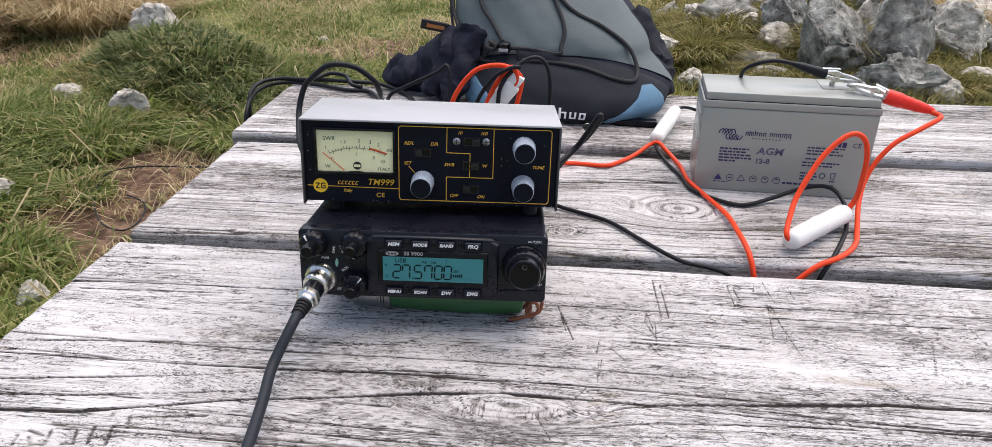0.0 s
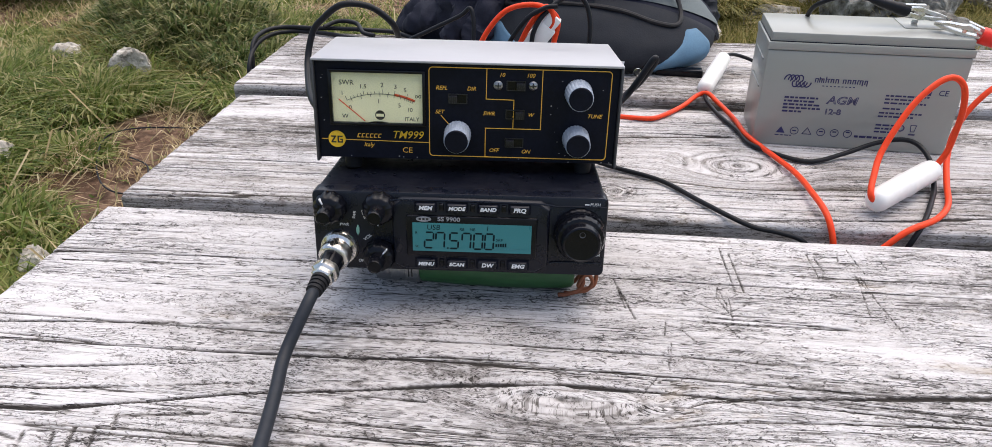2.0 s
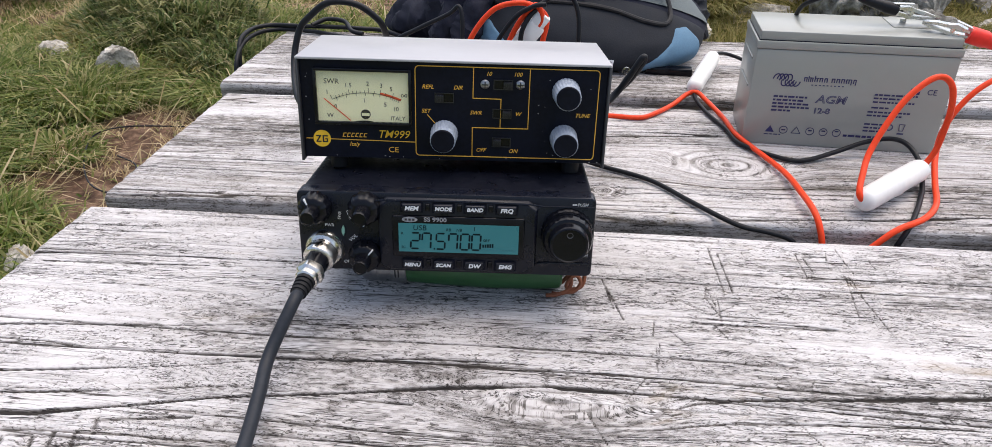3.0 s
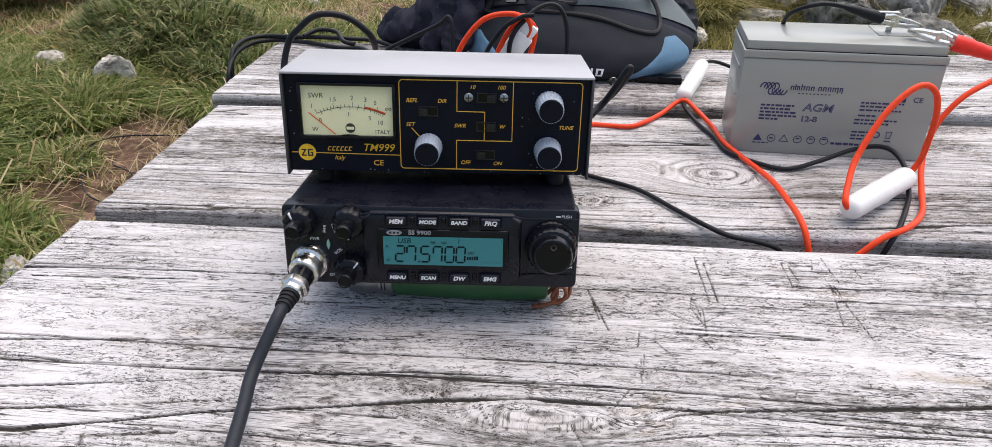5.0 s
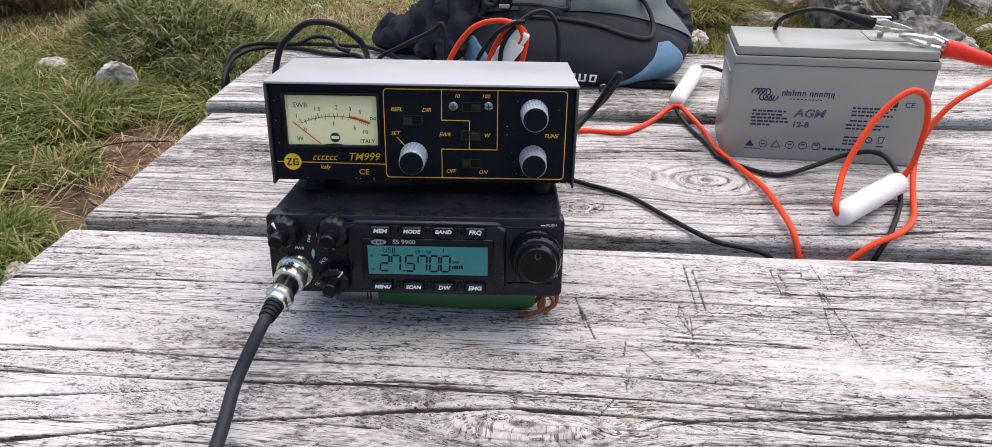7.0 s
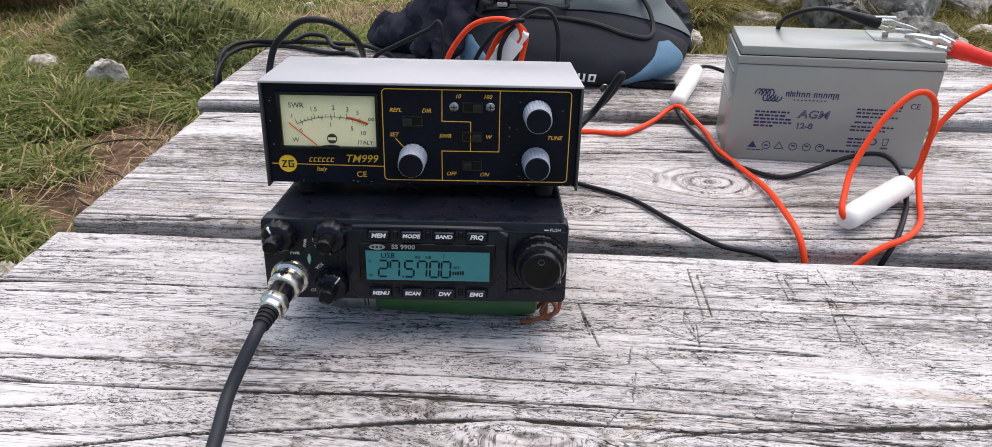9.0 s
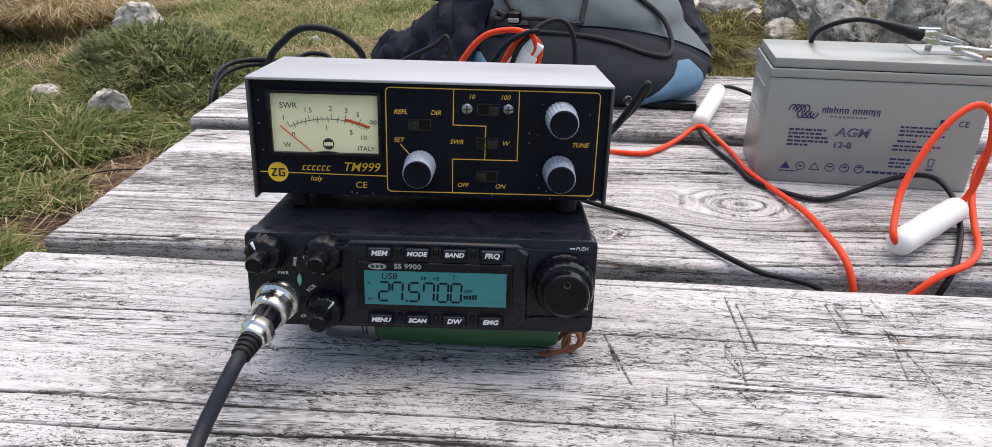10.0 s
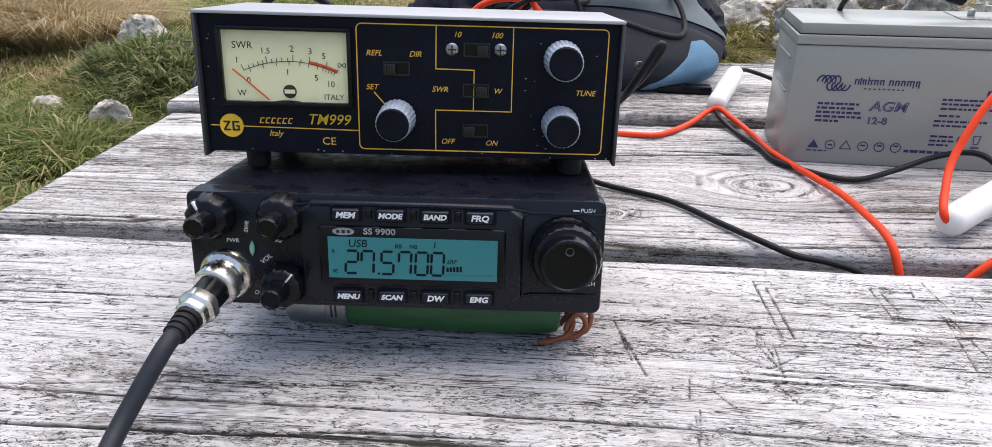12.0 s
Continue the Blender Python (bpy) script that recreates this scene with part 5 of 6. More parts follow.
    # paint chips on the face edges
    rng = random.Random(3)
    for _ in range(26):
        x, z = rng.uniform(-81, 81), rng.choice((rng.uniform(0.8, 2.2), rng.uniform(3, 54)))
        if 3 < z < 54 and -78 < x < 60:
            x = rng.choice((rng.uniform(-82, -78), rng.uniform(44, 56)))
        s = rng.uniform(0.12, 0.35)
        part("paint_chip", box(*mm(x - s, x + s, 2.42, 2.5, z - s * 0.7, z + s * 0.7)), GREY_PRINT, m, smooth=False)


build_meter()


# ---- battery ----
def build_battery():
    b = thing("battery", CELL, "grey sealed lead battery with blue print, standing on the table", "battery")
    part("body", box(-0.0752, 0.0752, 0.0, 0.065, 0.0, 0.0800, 0.0012), BATTERY_GREY, b)
    part("lid_skirt", box(-0.0758, 0.0758, -0.0006, 0.0656, 0.0803, 0.0866, 0.0009), BATTERY_GREY, b)
    part("lid_top", box(-0.0738, 0.0738, 0.0014, 0.0636, 0.0864, 0.0940, 0.0010), BATTERY_GREY, b)
    part("lid_groove", box(-0.0744, 0.0744, 0.0008, 0.0642, 0.0858, 0.0872, 0.0003), BLACK_METAL, b)
    part("lid_ledge", box(0.030, 0.071, 0.028, 0.060, 0.0938, 0.0946, 0.0006), BATTERY_GREY, b)
    for x in (0.040, 0.062):
        tab = box(x - 0.0024, x + 0.0024, 0.040, 0.0408, 0.0940, 0.0985, 0.0003)
        part("terminal", tab, BRIGHT_STEEL, b, "bright metal spade terminal")
    y = -0.0001
    # two grips pressed into the narrow side
    for z in (0.068, 0.045):
        part("side_rib", box(-0.0762, -0.0750, 0.012, 0.053, z, z + 0.002, 0.0005), BATTERY_GREY, b)
    # maker's mark as plain waves and bars
    for i in range(4):
        x = -54.5 + i * 3.0
        high = [mm(x - 1.6 + 2.6 * math.cos(t) + 0.6 * math.sin(t), 57.0 + 3.6 * math.sin(t)) for t in np.linspace(3.3, -0.5, 14)]
        low = [mm(x + 5.0 + 2.6 * math.cos(t) + 0.6 * math.sin(t), 54.6 + 3.6 * math.sin(t)) for t in np.linspace(2.7, 6.4, 14)]
        part("maker_wave", strip(high, 0.95 * MM, y), NAVY, b)
        part("maker_wave", strip(low, 0.95 * MM, y), NAVY, b)
    for x0, w, up in ((-35.4, 2.6, 0), (-32.2, 0, 1.2), (-30.6, 2.2, 0), (-27.4, 0, 1.6), (-25.6, 0, 0), (-23.6, 2.6, 0), (-20.0, 2.6, 0), (-14.4, 2.6, 0), (-10.8, 2.6, 0), (-7.2, 2.6, 0), (-3.6, 0, 0), (-1.8, 2.6, -1.2), (1.8, 2.4, -1.2)):
        part("maker_bar", box(*mm(x0, x0 + 0.75, -0.3, -0.1, 55.4, 58.9 + max(up, 0))), NAVY, b, smooth=False)
        part("maker_bar", box(*mm(x0 + 0.75, x0 + max(w, 1.5), -0.3, -0.1, 58.2, 58.9)), NAVY, b, smooth=False)
        if w:
            part("maker_bar", box(*mm(x0 + w - 0.75, x0 + w, -0.3, -0.1, 55.4 + min(up, 0), 58.2)), NAVY, b, smooth=False)
    for i in range(9):
        part("maker_bar", box(*mm(-29 + i * 2.9, -27.6 + i * 2.9, -0.3, -0.1, 52.4, 53.1)), NAVY, b, smooth=False)
    agm = lettering("AGM", -11.5 * MM, 41.0 * MM, y, 9.2 * MM, OUTLINE_GREY, b, 0.15, bold=0.00022, width=1.15)
    lettering("AGM", -11.5 * MM, 41.0 * MM, y - 0.00012, 9.2 * MM, BATTERY_GREY, b, 0.15, bold=-0.00035, width=1.15)
    lettering("12-8", -17.0 * MM, 31.2 * MM, y, 6.6 * MM, OUTLINE_GREY, b, 0.0, bold=0.0002, width=1.1)
    lettering("12-8", -17.0 * MM, 31.2 * MM, y - 0.00012, 6.6 * MM, BATTERY_GREY, b, 0.0, bold=-0.00028, width=1.1)
    rng = random.Random(9)

    def words_row(x0, x1, z, h, mat):
        x = x0
        while x < x1 - 1:
            w = rng.uniform(1.6, 5.5)
            part("print_bar", box(*mm(x, min(x + w, x1), -0.25, -0.1, z - h / 2, z + h / 2)), mat, b, smooth=False)
            x += w + 0.9

    for i, x1 in enumerate((-30, -32, -28, -27, -40)):
        words_row(-56, x1, 42.0 - i * 2.95, 1.5, NAVY)
    for z, x0, x1 in ((47.6, 20, 52), (44.7, 20, 47), (41.6, 20, 51), (36.9, 20, 33), (33.2, 18, 50), (30.2, 18, 46), (22.8, 18, 33), (19.8, 18, 33), (16.9, 18, 31), (11.6, 4, 50)):
        words_row(x0, x1, z, 1.3 if z > 15 else 1.8, NAVY)
    for i, x in enumerate((-54, -43.2, -33.2, -22.3, -11.8, -1.5)):
        if i in (0, 2):
            tri = [mm(x - 3.6, 11.0), mm(x + 3.6, 11.0), mm(x, 16.6)]
            if i:
                part("warning_symbol", strip([*tri, tri[0]], 0.5 * MM, y), NAVY, b)
            else:
                part("warning_symbol", prism(tri, y, y - 0.0002), NAVY, b)
        else:
            ring = [mm(x + 3.1 * math.cos(a), 13.4 + 3.1 * math.sin(a)) for a in np.linspace(0, 2 * math.pi, 25)]
            part("warning_symbol", strip(ring, 0.5 * MM, y), NAVY, b)
            part("warning_mark", box(*mm(x - 1.5, x + 1.5, -0.25, -0.1, 12.6 + 0.3 * i, 13.6 + 0.3 * i)), NAVY, b, smooth=False)
    words_row(-58, -45, 9.0, 0.8, NAVY)
    lettering("CE", 61.5 * MM, 51.5 * MM, y, 6.2 * MM, NAVY, b)
    part("approval_mark", box(*mm(45.5, 48.0, -0.3, -0.1, 49.4, 54.2)), NAVY, b, smooth=False)
    part("approval_mark", box(*mm(49.0, 52.5, -0.3, -0.1, 49.4, 54.2)), NAVY, b, smooth=False)
    ring = [mm(37.5 + 2.4 * math.cos(a), 21 + 2.4 * math.sin(a)) for a in np.linspace(0, 2 * math.pi, 21)]
    part("recycling_mark", strip(ring, 0.9 * MM, y), OUTLINE_GREY, b)
    part("bin_mark", strip([mm(44.5, 24), mm(45.3, 18.5), mm(48.0, 18.5), mm(48.8, 24), mm(44.5, 24)], 0.5 * MM, y), OUTLINE_GREY, b)
    part("bin_mark", box(*mm(44.2, 49.2, -0.3, -0.1, 15.4, 16.6)), OUTLINE_GREY, b, smooth=False)


build_battery()


# ---- power lead from battery to radio ----
def along(p, q):
    """A frame whose -y axis runs from p to q."""
    d = (Vector(q) - Vector(p)).normalized()
    return Matrix.Translation(p) @ d.to_track_quat("-Y", "Z").to_matrix().to_4x4()


def boot(p, q, mat, r, lead, inv, name="boot"):
    """A ribbed insulating sleeve on a clip, from jaw end p to wire end q."""
    n = (Vector(q) - Vector(p)).length
    prof = [(r, 0), (r * 1.12, 0.04 * n), (r * 1.12, 0.3 * n), (r * 0.98, 0.36 * n), (r * 1.0, 0.45 * n), (r * 0.86, 0.6 * n), (r * 0.92, 0.63 * n), (r * 0.72, 0.85 * n), (r * 0.45, n)]
    return part(name, lathe(prof, inv @ along(p, q), 20), mat, lead)


def crocodile_clip(p, q, lead, inv):
    """Sprung steel jaws from the boot end p to the tips q."""
    f = inv @ along(p, q)
    n = (Vector(q) - Vector(p)).length
    upper, lower = bmesh.new(), bmesh.new()
    for bm, s in ((upper, 1), (lower, -1)):
        pts = [(0, 2.6), (n * 0.3 / MM, 4.8), (n * 0.45 / MM, 3.6), (n * 0.7 / MM, 3.0), (n / MM, 1.1), (n / MM, 0.1), (n * 0.6 / MM, 1.0), (n * 0.3 / MM, 1.6), (0, 0.8)]
        prism([(d * MM, s * z * MM) for d, z in pts], -0.0036, 0.0036, m=f @ Matrix.Rotation(radians(-90), 4, "Z"), bm=bm)
    a = part("jaw", upper, BRIGHT_STEEL, lead, "bright sprung steel jaw")
    part("jaw", lower, BRIGHT_STEEL, lead, "bright sprung steel jaw")
    part("spring_pin", lathe([(1.6 * MM, -3.6 * MM), (1.6 * MM, 3.6 * MM)], f @ pose(0, -n * 0.35, 0, 0, 0, 90), 14), STEEL, a)
    wing = box(-0.0025, 0.0025, -n * 0.38, n * 0.08, 0.0045, 0.0053, 0.0003)
    bmesh.ops.transform(wing, matrix=f @ pose(0, 0, 0, -10), verts=wing.verts)
    part("thumb_plate", wing, BRIGHT_STEEL, a)


def fuse_sleeve(p, q, r, lead, inv):
    n = (Vector(q) - Vector(p)).length
    prof = [(r * 0.45, 0), (r * 0.8, 0.002), (r * 0.95, 0.004), (r, 0.08 * n), (r, 0.46 * n), (r * 1.06, 0.48 * n), (r * 1.06, 0.52 * n), (r, 0.54 * n), (r, 0.92 * n), (r * 0.92, n - 0.003), (r * 0.6, n - 0.001), (r * 0.4, n)]
    return part("fuse_sleeve", lathe(prof, inv @ along(p, q), 24), NYLON, lead, "white nylon in-line fuse holder")


def build_power_lead():
    m = pose(0.33, 0.70, 0.7515)
    inv = m.inverted()
    lead = thing("power_lead", m, "red and black power lead clipped to the battery", "cable")
    Z = 0.7535
    red_a = [(0.085, 0.70, 0.79), (0.100, 0.77, 0.762), (0.127, 0.800, Z), (0.160, 0.797, Z), (0.175, 0.807, Z), (0.195, 0.833, Z), (0.210, 0.853, 0.757), (0.219, 0.852, 0.760), (0.226, 0.840, 0.757), (0.237, 0.804, Z), (0.2395, 0.765, Z + 0.002), (0.2500, 0.735, Z + 0.001), (0.263, 0.692, Z + 0.002), (0.266, 0.651, 0.758), (0.268, 0.622, 0.757), (0.2715, 0.611, 0.745), (0.276, 0.609, 0.725), (0.283, 0.609, 0.72)]
    part("red_wire", tube(red_a, 0.0022, 10, 8, m=inv), CABLE_RED, lead)
    red_b = [(0.283, 0.609, 0.72), (0.300, 0.609, 0.735), (0.318, 0.612, 0.752), (0.339, 0.622, 0.757), (0.358, 0.649, Z + 0.001), (0.368, 0.678, 0.757), (0.374, 0.700, 0.767), (0.380, 0.714, 0.781), (0.388, 0.720, 0.798), (0.401, 0.723, 0.815), (0.420, 0.728, 0.826), (0.436, 0.735, 0.833), (0.4405, 0.742, 0.8345), (0.434, 0.747, 0.8365)]
    part("red_wire", tube(red_b, 0.0022, 10, 8, m=inv), CABLE_RED, lead)
    loop = [(0.302, 0.634, 0.762), (0.298, 0.634, 0.768), (0.3015, 0.645, 0.776), (0.309, 0.660, 0.790), (0.325, 0.672, 0.817), (0.340, 0.678, 0.8325), (0.351, 0.680, 0.8368), (0.360, 0.681, 0.830), (0.3645, 0.682, 0.814), (0.3655, 0.684, 0.795), (0.366, 0.688, 0.778), (0.361, 0.688, 0.766), (0.355, 0.683, 0.763)]
    part("red_wire", tube(loop, 0.0022, 10, 8, m=inv), CABLE_RED, lead)
    black = [(0.222, 0.866, 0.761), (0.217, 0.848, 0.757), (0.224, 0.815, Z), (0.235, 0.777, Z), (0.2405, 0.748, Z), (0.262, 0.725, Z), (0.283, 0.717, Z), (0.310, 0.729, 0.756), (0.334, 0.734, 0.764), (0.351, 0.729, 0.770), (0.360, 0.718, 0.770), (0.364, 0.700, 0.763), (0.359, 0.676, 0.7545), (0.352, 0.660, Z), (0.337, 0.631, Z), (0.326, 0.614, 0.750), (0.318, 0.611, 0.730)]
    part("black_wire", tube(black, 0.0019, 10, 8, m=inv), CABLE_BLACK, lead)
    back = [(0.243, 0.925, 0.7715), (0.254, 0.945, 0.771), (0.272, 0.955, 0.765), (0.296, 0.93, 0.761), (0.305, 0.88, 0.775), (0.290, 0.835, 0.82), (0.284, 0.805, 0.85), (0.290, 0.789, 0.8625), (0.306, 0.785, 0.8675), (0.322, 0.785, 0.8655), (0.330, 0.785, 0.863)]
    part("black_wire", tube(back, 0.0019, 10, 8, m=inv), CABLE_BLACK, lead)
    fuse_sleeve((0.2165, 0.859, 0.7605), (0.2445, 0.928, 0.7725), 0.0078, lead, inv)
    fuse_sleeve((0.3000, 0.6320, 0.7625), (0.3605, 0.6880, 0.7640), 0.0084, lead, inv)
    boot((0.3530, 0.7835, 0.8570), (0.322, 0.785, 0.8655), CABLE_BLACK, 0.0042, lead, inv)
    crocodile_clip((0.3515, 0.7835, 0.8575), (0.3850, 0.782, 0.8515), lead, inv)
    boot((0.3960, 0.753, 0.8475), (0.4370, 0.748, 0.8365), RED_BOOT, 0.0058, lead, inv)
    crocodile_clip((0.3975, 0.753, 0.8475), (0.3690, 0.770, 0.8520), lead, inv)


build_power_lead()

# Black supply wire from behind the radio into the gap between boards.
m = pose(0.16, 0.66, 0.7515)
lead = thing("supply_wire", m, "thin black wire running across the boards", "cable")
part("sheath", tube([(0.075, 0.69, 0.775), (0.105, 0.698, 0.7575), (0.124, 0.692, 0.7535), (0.160, 0.671, 0.7535), (0.185, 0.641, 0.7535), (0.203, 0.618, 0.754), (0.219, 0.6115, 0.750), (0.236, 0.610, 0.7475), (0.252, 0.610, 0.742), (0.262, 0.610, 0.73)], 0.0018, 10, 8, m=m.inverted()), CABLE_BLACK, lead)


# ---- aerial cable behind the tuner ----
def build_coax():
    m = pose(-0.15, 1.03, 0.755)
    inv = m.inverted()
    c = thing("coaxial_cable", m, "black coaxial cable coiled loosely over the table end", "cable")
    arc = [(-0.020, 0.61, 0.842), (-0.060, 0.64, 0.815), (-0.105, 0.68, 0.80), (-0.1285, 0.735, 0.812), (-0.1265, 0.75, 0.836), (-0.1155, 0.75, 0.849), (-0.098, 0.75, 0.8605), (-0.077, 0.755, 0.858), (-0.0615, 0.76, 0.845), (-0.0590, 0.77, 0.832), (-0.066, 0.80, 0.815), (-0.09, 0.90, 0.775), (-0.136, 1.010, 0.757), (-0.172, 1.016, 0.757), (-0.219, 1.036, 0.757), (-0.262, 1.040, 0.757), (-0.281, 1.02, 0.757), (-0.288, 0.990, 0.752), (-0.287, 0.962, 0.735), (-0.286, 0.955, 0.70)]
    part("loop", tube(arc, 0.0027, 10, 8, m=inv), CABLE_BLACK, c)
    second = [(-0.287, 0.972, 0.70), (-0.288, 0.975, 0.735), (-0.290, 0.992, 0.757), (-0.286, 1.022, 0.762), (-0.268, 1.041, 0.762), (-0.235, 1.040, 0.762), (-0.196, 1.040, 0.762), (-0.160, 1.036, 0.762), (-0.130, 1.040, 0.759), (-0.087, 1.005, 0.757), (-0.06, 0.95, 0.757), (-0.03, 0.90, 0.757)]
    part("loop", tube(second, 0.0027, 10, 8, m=inv), CABLE_BLACK, c)
    third = [(-0.215, 1.030, 0.766), (-0.200, 1.045, 0.770), (-0.178, 1.043, 0.768), (-0.165, 1.025, 0.762), (-0.150, 1.020, 0.760)]
    part("loop", tube(third, 0.0027, 10, 8, m=inv), CABLE_BLACK, c)
    tail = [(-0.03, 0.86, 0.757), (-0.075, 0.88, 0.770), (-0.083, 0.90, 0.786), (-0.059, 0.90, 0.800), (-0.026, 0.90, 0.816), (-0.015, 0.897, 0.8245), (-0.011, 0.892, 0.812), (-0.011, 0.885, 0.785), (-0.01, 0.87, 0.757)]
    part("tail", tube(tail, 0.0022, 10, 8, m=inv), CABLE_BLACK, c)


build_coax()


def build_cord():
    m = pose(0.06, 0.79, 0.7515)
    inv = m.inverted()
    c = thing("spare_cord", m, "looped red and black cord with white nylon plug", "cable")
    part("red_wire", tube([(0.000, 0.80, 0.757), (0.004, 0.80, 0.80), (0.011, 0.80, 0.823), (0.030, 0.80, 0.846), (0.053, 0.80, 0.852), (0.069, 0.80, 0.847), (0.0755, 0.80, 0.838), (0.073, 0.80, 0.822), (0.068, 0.80, 0.80), (0.06, 0.80, 0.757)], 0.0024, 10, 8, m=inv), CABLE_RED, c)
    part("red_wire", tube([(0.036, 0.794, 0.757), (0.039, 0.794, 0.80), (0.043, 0.794, 0.818), (0.053, 0.794, 0.838), (0.066, 0.794, 0.852), (0.072, 0.795, 0.840), (0.066, 0.795, 0.830), (0.062, 0.795, 0.826)], 0.0024, 10, 8, m=inv), CABLE_RED, c)
    part("black_wire", tube([(0.022, 0.79, 0.757), (0.030, 0.79, 0.81), (0.047, 0.79, 0.840), (0.064, 0.79, 0.8515), (0.075, 0.79, 0.8535)], 0.0021, 10, 8, m=inv), CABLE_BLACK, c)
    part("black_wire", tube([(0.054, 0.788, 0.757), (0.0535, 0.788, 0.815), (0.058, 0.79, 0.838), (0.075, 0.80, 0.855), (0.091, 0.805, 0.859), (0.101, 0.805, 0.847), (0.1035, 0.80, 0.82), (0.10, 0.795, 0.757)], 0.0021, 10, 8, m=inv), CABLE_BLACK, c)
    plug = box(-0.0085, 0.0085, -0.006, 0.006, -0.016, 0.016, 0.0015)
    bmesh.ops.transform(plug, matrix=inv @ pose(0.0575, 0.798, 0.823, 0, 38, 0), verts=plug.verts)
    p = part("plug_housing", plug, NYLON, c, "white nylon plug housing")
    stub = box(-0.0065, 0.0065, -0.005, 0.005, 0.012, 0.026, 0.001)
    bmesh.ops.transform(stub, matrix=inv @ pose(0.0575, 0.798, 0.823, 0, 38, 0), verts=stub.verts)
    part("plug_throat", stub, NYLON, p)
    side = [(0.107, 0.66, 0.80), (0.128, 0.68, 0.813), (0.137, 0.68, 0.826), (0.1465, 0.68, 0.8425), (0.1490, 0.681, 0.8435), (0.1475, 0.683, 0.838), (0.140, 0.688, 0.824), (0.130, 0.69, 0.812), (0.11, 0.68, 0.79)]
    m2 = pose(0.125, 0.66, 0.7515)
    d = thing("patch_lead", m2, "short black lead bent beside the tuner", "cable")
    part("sheath", tube(side, 0.0024, 10, 8, m=m2.inverted()), CABLE_BLACK, d)
    part("ring_tag", lathe([(3.2 * MM, 0), (3.2 * MM, 1 * MM), (1.9 * MM, 1.2 * MM), (1.9 * MM, 0.4 * MM)], m2.inverted() @ pose(0.1385, 0.70, 0.8275), 20), STEEL, d)
    down = [(0.11, 0.68, 0.79), (0.09, 0.69, 0.765), (0.07, 0.70, 0.7545)]
    part("tail", tube(down, 0.0024, 10, 6, m=m2.inverted()), CABLE_BLACK, d)


build_cord()


# ---- backpack ----
PACK = pose(0.116, 1.012, 0.7545, 0, 0, -4)


def pack_point(u, v, lift=0.0):
    """A point of the bag's skin: u round it in degrees (0 front, 90 right), v from base 0 to top 1."""
    z = 0.30 * v
    hw = 0.128 * (0.97 + 0.10 * math.sin(3.0 * v)) * (1 - 0.45 * max(0, v - 0.6) ** 1.2)
    hd = 0.109 * (0.95 + 0.12 * math.sin(2.4 * v)) * (1 - 0.6 * max(0, v - 0.5))
    n = 2.3
    a = radians(u)
    c, s = math.cos(a), math.sin(a)
    mid = 0.22 * v
    narrow = max(0.42, 1 - 0.42 * max(0, v - 0.12) - 0.8 * max(0, v - 0.25) ** 1.3)
    x = hw * narrow * math.copysign(abs(s) ** (2 / n), s)
    y = -hd * math.copysign(abs(c) ** (2 / n), c)
    fold = 0.0055 * noise.noise(Vector((x * 22, z * 26, 3.1 + y * 10))) + 0.0016 * noise.noise(Vector((x * 60, z * 80, 7 + y * 40)))
    # padded bulge of the lower panel and a tuck under it
    fold += 0.008 * math.exp(-(((v - 0.11) / 0.07) ** 2)) - 0.004 * math.exp(-(((v - 0.215) / 0.02) ** 2))
    k = 1 + (lift + fold) / max(0.03, math.hypot(x, y))
    k *= 1 - 0.10 * (1 - min(1, v / 0.06)) ** 2
    return Vector((x * k - 0.15 * max(0, min(v, 0.7) - 0.1), mid + y * k, z))


def skin(u0, u1, v0, v1, nu, nv, lift=0.0, thick=0.003, warp=None):
    """A padded fabric panel on the bag, with a turned-in edge."""
    bm = bmesh.new()
    rows = []
    for j in range(nv + 1):
        row = []
        for i in range(nu + 1):
            a, b = i / nu, j / nv
            u, v = u0 + (u1 - u0) * a, v0 + (v1 - v0) * b
            if warp:
                u, v = warp(a, b)
            edge = min(1, 8 * min(a, 1 - a, b, 1 - b) + 0.25) if u1 - u0 < 350 else min(1, 8 * min(b, 1 - b) + 0.25)
            row.append(bm.verts.new(pack_point(u, v, lift + thick * (edge - 1))))
        rows.append(row)
    for a, b in zip(rows, rows[1:]):
        for i in range(nu):
            bm.faces.new((a[i], a[i + 1], b[i + 1], b[i]))
    bmesh.ops.remove_doubles(bm, verts=bm.verts, dist=0.00005)
    bmesh.ops.recalc_face_normals(bm, faces=bm.faces)
    return bm


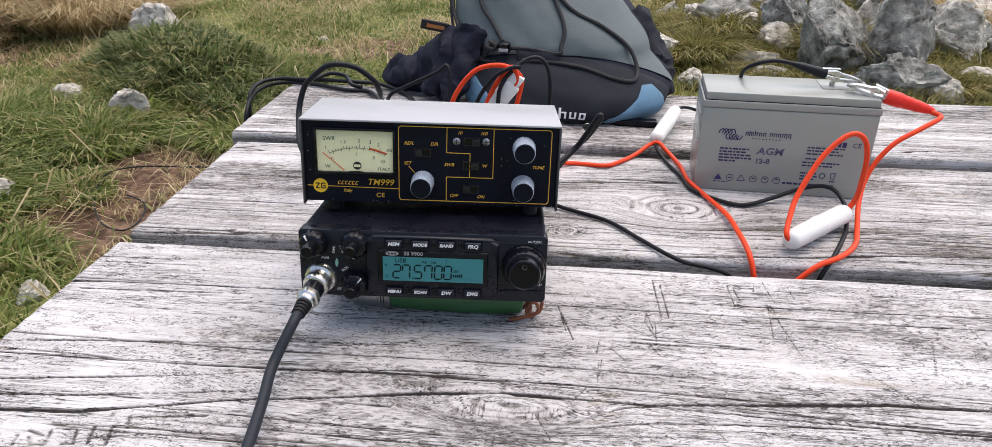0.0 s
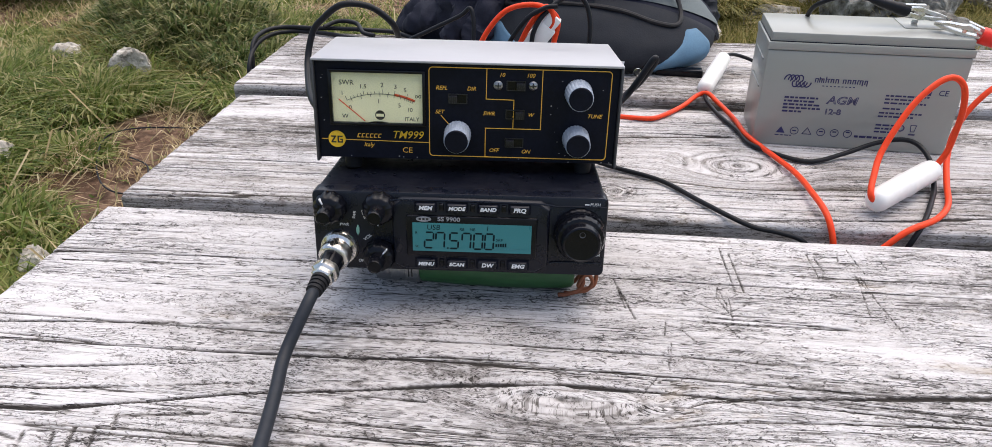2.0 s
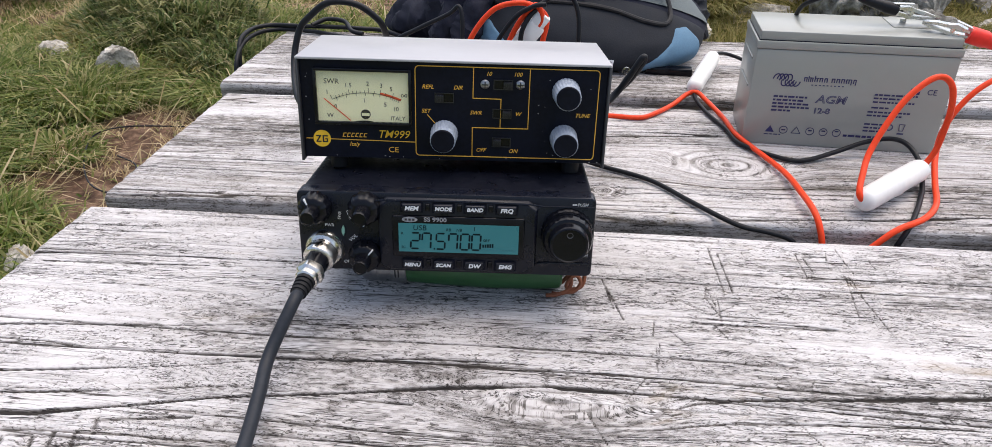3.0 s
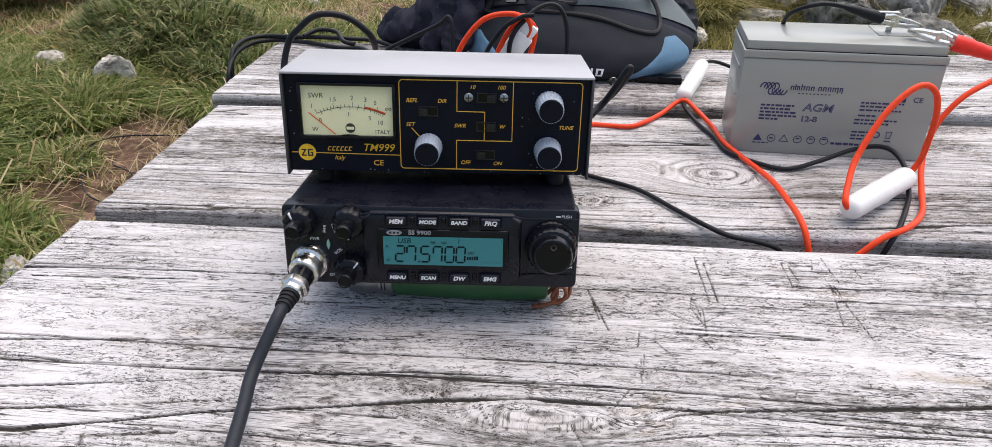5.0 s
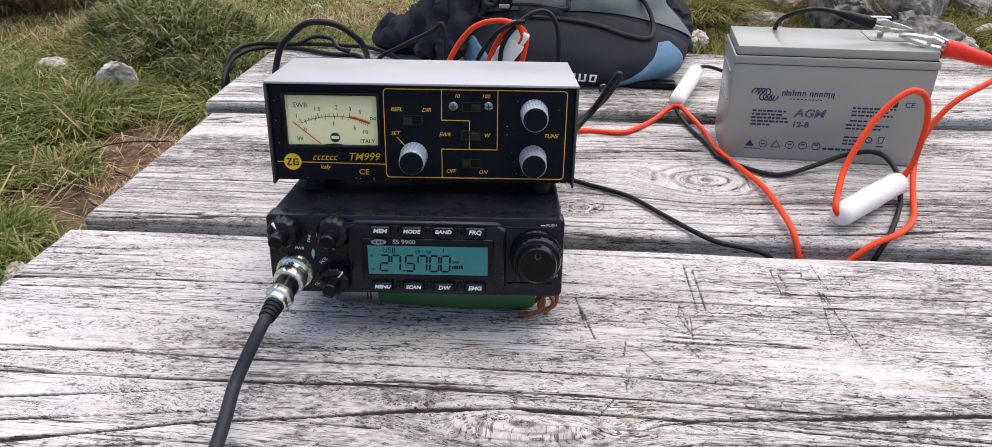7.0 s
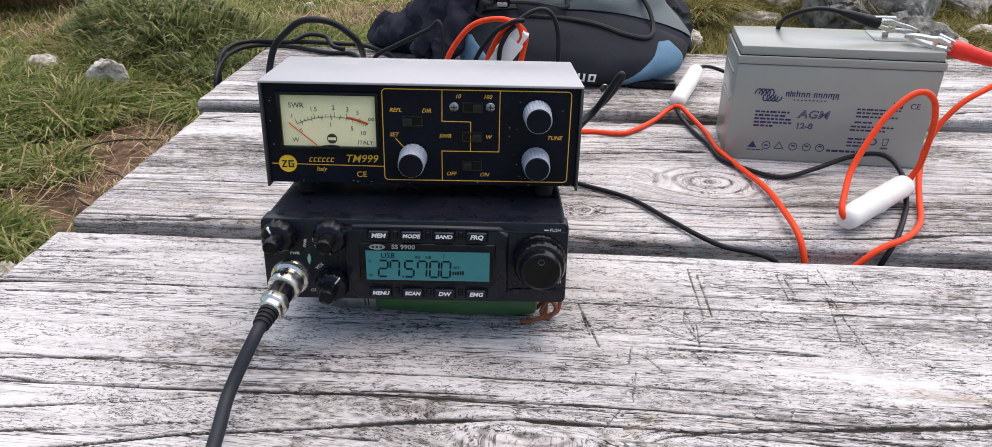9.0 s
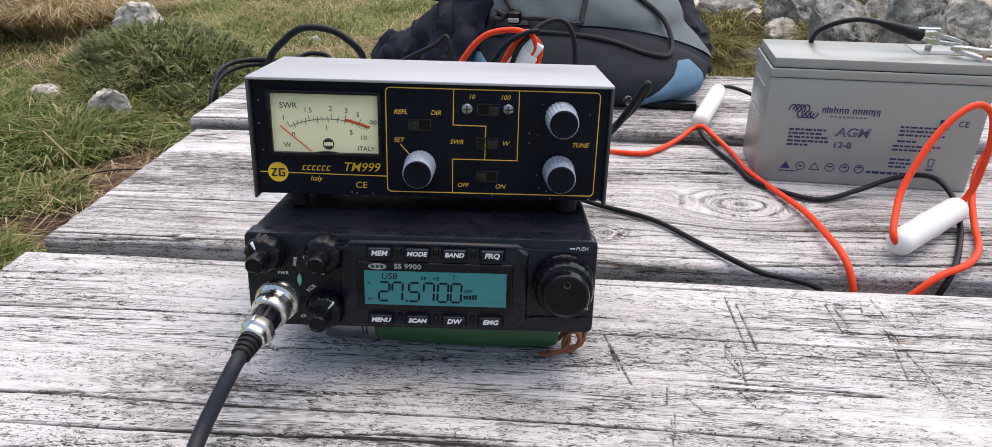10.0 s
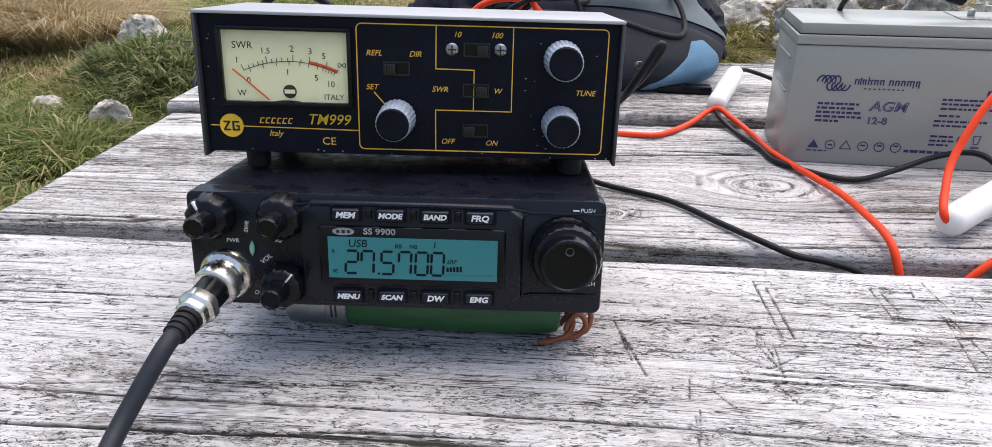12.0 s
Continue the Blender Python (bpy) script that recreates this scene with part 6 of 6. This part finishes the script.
def build_pack():
    p = thing("backpack", PACK, "dark grey hiking backpack with blue corners, standing on the table", "backpack")
    body = skin(-180, 180, 0.0, 1.0, 96, 44, -0.004)
    for ring_v in (0, 1):
        edge = [e for e in body.edges if e.is_boundary and abs(e.verts[0].co.z - 0.30 * ring_v) < 0.002]
        if edge:
            bmesh.ops.contextual_create(body, geom=edge)
    part("bag", body, FABRIC_NAVY, p, "dark navy fabric bag")
    arch = lambda a: 0.235 - 0.125 * (abs(a - 0.5) * 2) ** 2.2
    part("front_panel", skin(-74, 76, 0.2, 0.97, 60, 40, 0.002, 0.005, warp=lambda a, b: (-74 + 150 * a, arch(a) + (0.97 - arch(a)) * b)), FABRIC_SLATE, p, "slate green front panel")
    part("lower_panel", skin(-66, 66, 0.01, 0.2, 60, 16, 0.003, 0.005, warp=lambda a, b: (-66 + 132 * a, 0.008 + (arch(a) - 0.012) * b)), FABRIC_CHARCOAL, p, "charcoal lower panel")
    for s in (-1, 1):
        part("corner_panel", skin(0, 1, 0, 1, 20, 14, 0.0045, 0.003, warp=lambda a, b, s=s: (s * (22 + 20 * b + (46 - 40 * b) * a), 0.008 + b * 0.135)), FABRIC_BLUE, p, "steel blue corner panel")
    # side pocket and hip belt folded beside the bag
    inv = PACK.inverted()

    def pad(name, pts, r0, r1, mat, label, flat=0.6):
        bm = tube(pts, r0, 32, 14, r_end=r1)
        bm.normal_update()
        for v in bm.verts:
            q = v.co
            crease = 0.010 * abs(noise.noise(Vector((q.x * 60, q.y * 35, q.z * 48)))) + 0.004 * abs(noise.noise(q * 150))
            v.co = q + v.normal * (0.004 - crease) + Vector((0.009 * noise.noise(q * 38), 0.009 * noise.noise(q * 38 + Vector((5, 1, 2))), 0.008 * noise.noise(q * 45)))
        bmesh.ops.transform(bm, matrix=inv, verts=bm.verts)
        return part(name, bm, mat, p, label)

    pad("hip_belt", [(-0.118, 1.08, 0.764), (-0.095, 1.05, 0.771), (-0.065, 1.03, 0.783), (-0.038, 1.015, 0.798), (-0.004, 1.02, 0.815)], 0.018, 0.032, FABRIC_NAVY, "dark navy padded hip belt wing")
    pad("strap_pad", [(-0.048, 0.985, 0.768), (-0.034, 0.98, 0.785), (-0.026, 0.985, 0.805), (-0.014, 1.01, 0.825)], 0.015, 0.024, FABRIC_NAVY, "crumpled dark shoulder strap")
    pad("strap_pad", [(-0.022, 0.965, 0.765), (-0.012, 0.962, 0.785), (-0.004, 0.97, 0.81), (0.0, 0.99, 0.84)], 0.012, 0.020, FABRIC_NAVY, "crumpled dark shoulder strap")
    pad("side_pocket", [(0.236, 1.02, 0.770), (0.236, 1.03, 0.785), (0.222, 1.05, 0.815), (0.198, 1.08, 0.85)], 0.014, 0.017, FABRIC_CHARCOAL, "grey side pocket")

    def cord(pairs, r=0.0024):
        return part("bungee_cord", tube([pack_point(u, v, 0.0055) for u, v in pairs], r, 8, 7), CORD, p, "black elastic cord")

    cord([(-61, 0.60), (-60, 0.40), (-56, 0.32), (-47, 0.24), (-37, 0.20), (-25, 0.20)])
    cord([(-30, 0.60), (-26.5, 0.41), (-22, 0.34), (-17.6, 0.275)])
    cord([(15, 0.60), (14.7, 0.41), (13, 0.33), (8, 0.27), (5.5, 0.245), (-4, 0.255), (-14, 0.255)])
    cord([(14, 0.55), (21, 0.40), (36, 0.33), (45, 0.26), (45, 0.19), (38, 0.155), (28, 0.165), (16.5, 0.195), (5, 0.212), (-10, 0.218)])
    cord([(-35, 0.205), (-29, 0.235), (-25, 0.26), (-21, 0.262), (-16, 0.26)], 0.0027)
    cord([(-68, 0.42), (-66, 0.30), (-58, 0.20), (-48, 0.16)], 0.0018)
    part("cord_knot", tube([pack_point(u, v, l) for u, v, l in ((-25, 0.262, 0.006), (-23, 0.272, 0.012), (-21, 0.262, 0.010), (-23, 0.248, 0.009), (-25, 0.256, 0.013), (-22, 0.275, 0.008))], 0.0028, 8, 6), CORD, p)
    c = pack_point(-16.5, 0.258, 0.009)
    tog = part("cord_toggle", lathe([(r * MM, d * MM) for r, d in ((6, -6), (7.5, -4.5), (7.5, 3.5), (6, 6))], Matrix.Translation(c) @ Matrix.Rotation(radians(90), 4, "X"), 20), GLOSS_BLACK, p, "black plastic cord lock")
    part("toggle_button", box(c.x - 0.0055, c.x + 0.0055, c.y - 0.009, c.y - 0.006, c.z - 0.004, c.z + 0.000, 0.0008), GREY_PRINT, tog)
    part("panel_loop", skin(-12, 5, 0.215, 0.255, 12, 4, 0.0065, 0.002), FABRIC_CHARCOAL, p, "charcoal fabric loop")
    for u0, v1, low, high in ((-7, 0.056, 1, 1), (-3.4, 0.056, 1, 1), (0.4, 0.070, 0, 1), (4.4, 0.056, 1, 0), (8.4, 0.056, 1, 1)):
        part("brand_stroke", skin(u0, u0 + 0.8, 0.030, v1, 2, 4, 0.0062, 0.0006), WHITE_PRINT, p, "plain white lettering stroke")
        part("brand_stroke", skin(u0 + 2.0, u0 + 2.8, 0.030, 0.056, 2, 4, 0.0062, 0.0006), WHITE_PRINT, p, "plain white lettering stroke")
        for on, va in ((low, 0.030), (high, 0.0505)):
            if on:
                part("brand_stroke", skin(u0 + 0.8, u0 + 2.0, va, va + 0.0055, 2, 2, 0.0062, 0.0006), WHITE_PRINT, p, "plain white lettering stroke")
    tag = box(-0.017, 0.017, -0.002, 0.002, -0.006, 0.006, 0.001)
    bmesh.ops.transform(tag, matrix=inv @ pose(-0.046, 1.0, 0.846, 10, 12, 10), verts=tag.verts)
    tg = part("zip_tag", tag, CORD, p, "black fabric tag")
    mark = box(-0.010, 0.012, -0.0026, -0.0018, -0.0022, 0.0022)
    bmesh.ops.transform(mark, matrix=inv @ pose(-0.046, 1.0, 0.846, 10, 12, 10), verts=mark.verts)
    part("tag_print", mark, TAN_PRINT, tg)
    for x, z in ((0.035, 0.003), (-0.02, 0.003)):
        part("buckle", box(0.088 + x * 0.4 - 0.014, 0.088 + x * 0.4 + 0.012, -0.088, -0.076, -0.002, 0.007, 0.002), GLOSS_BLACK, p)


build_pack()
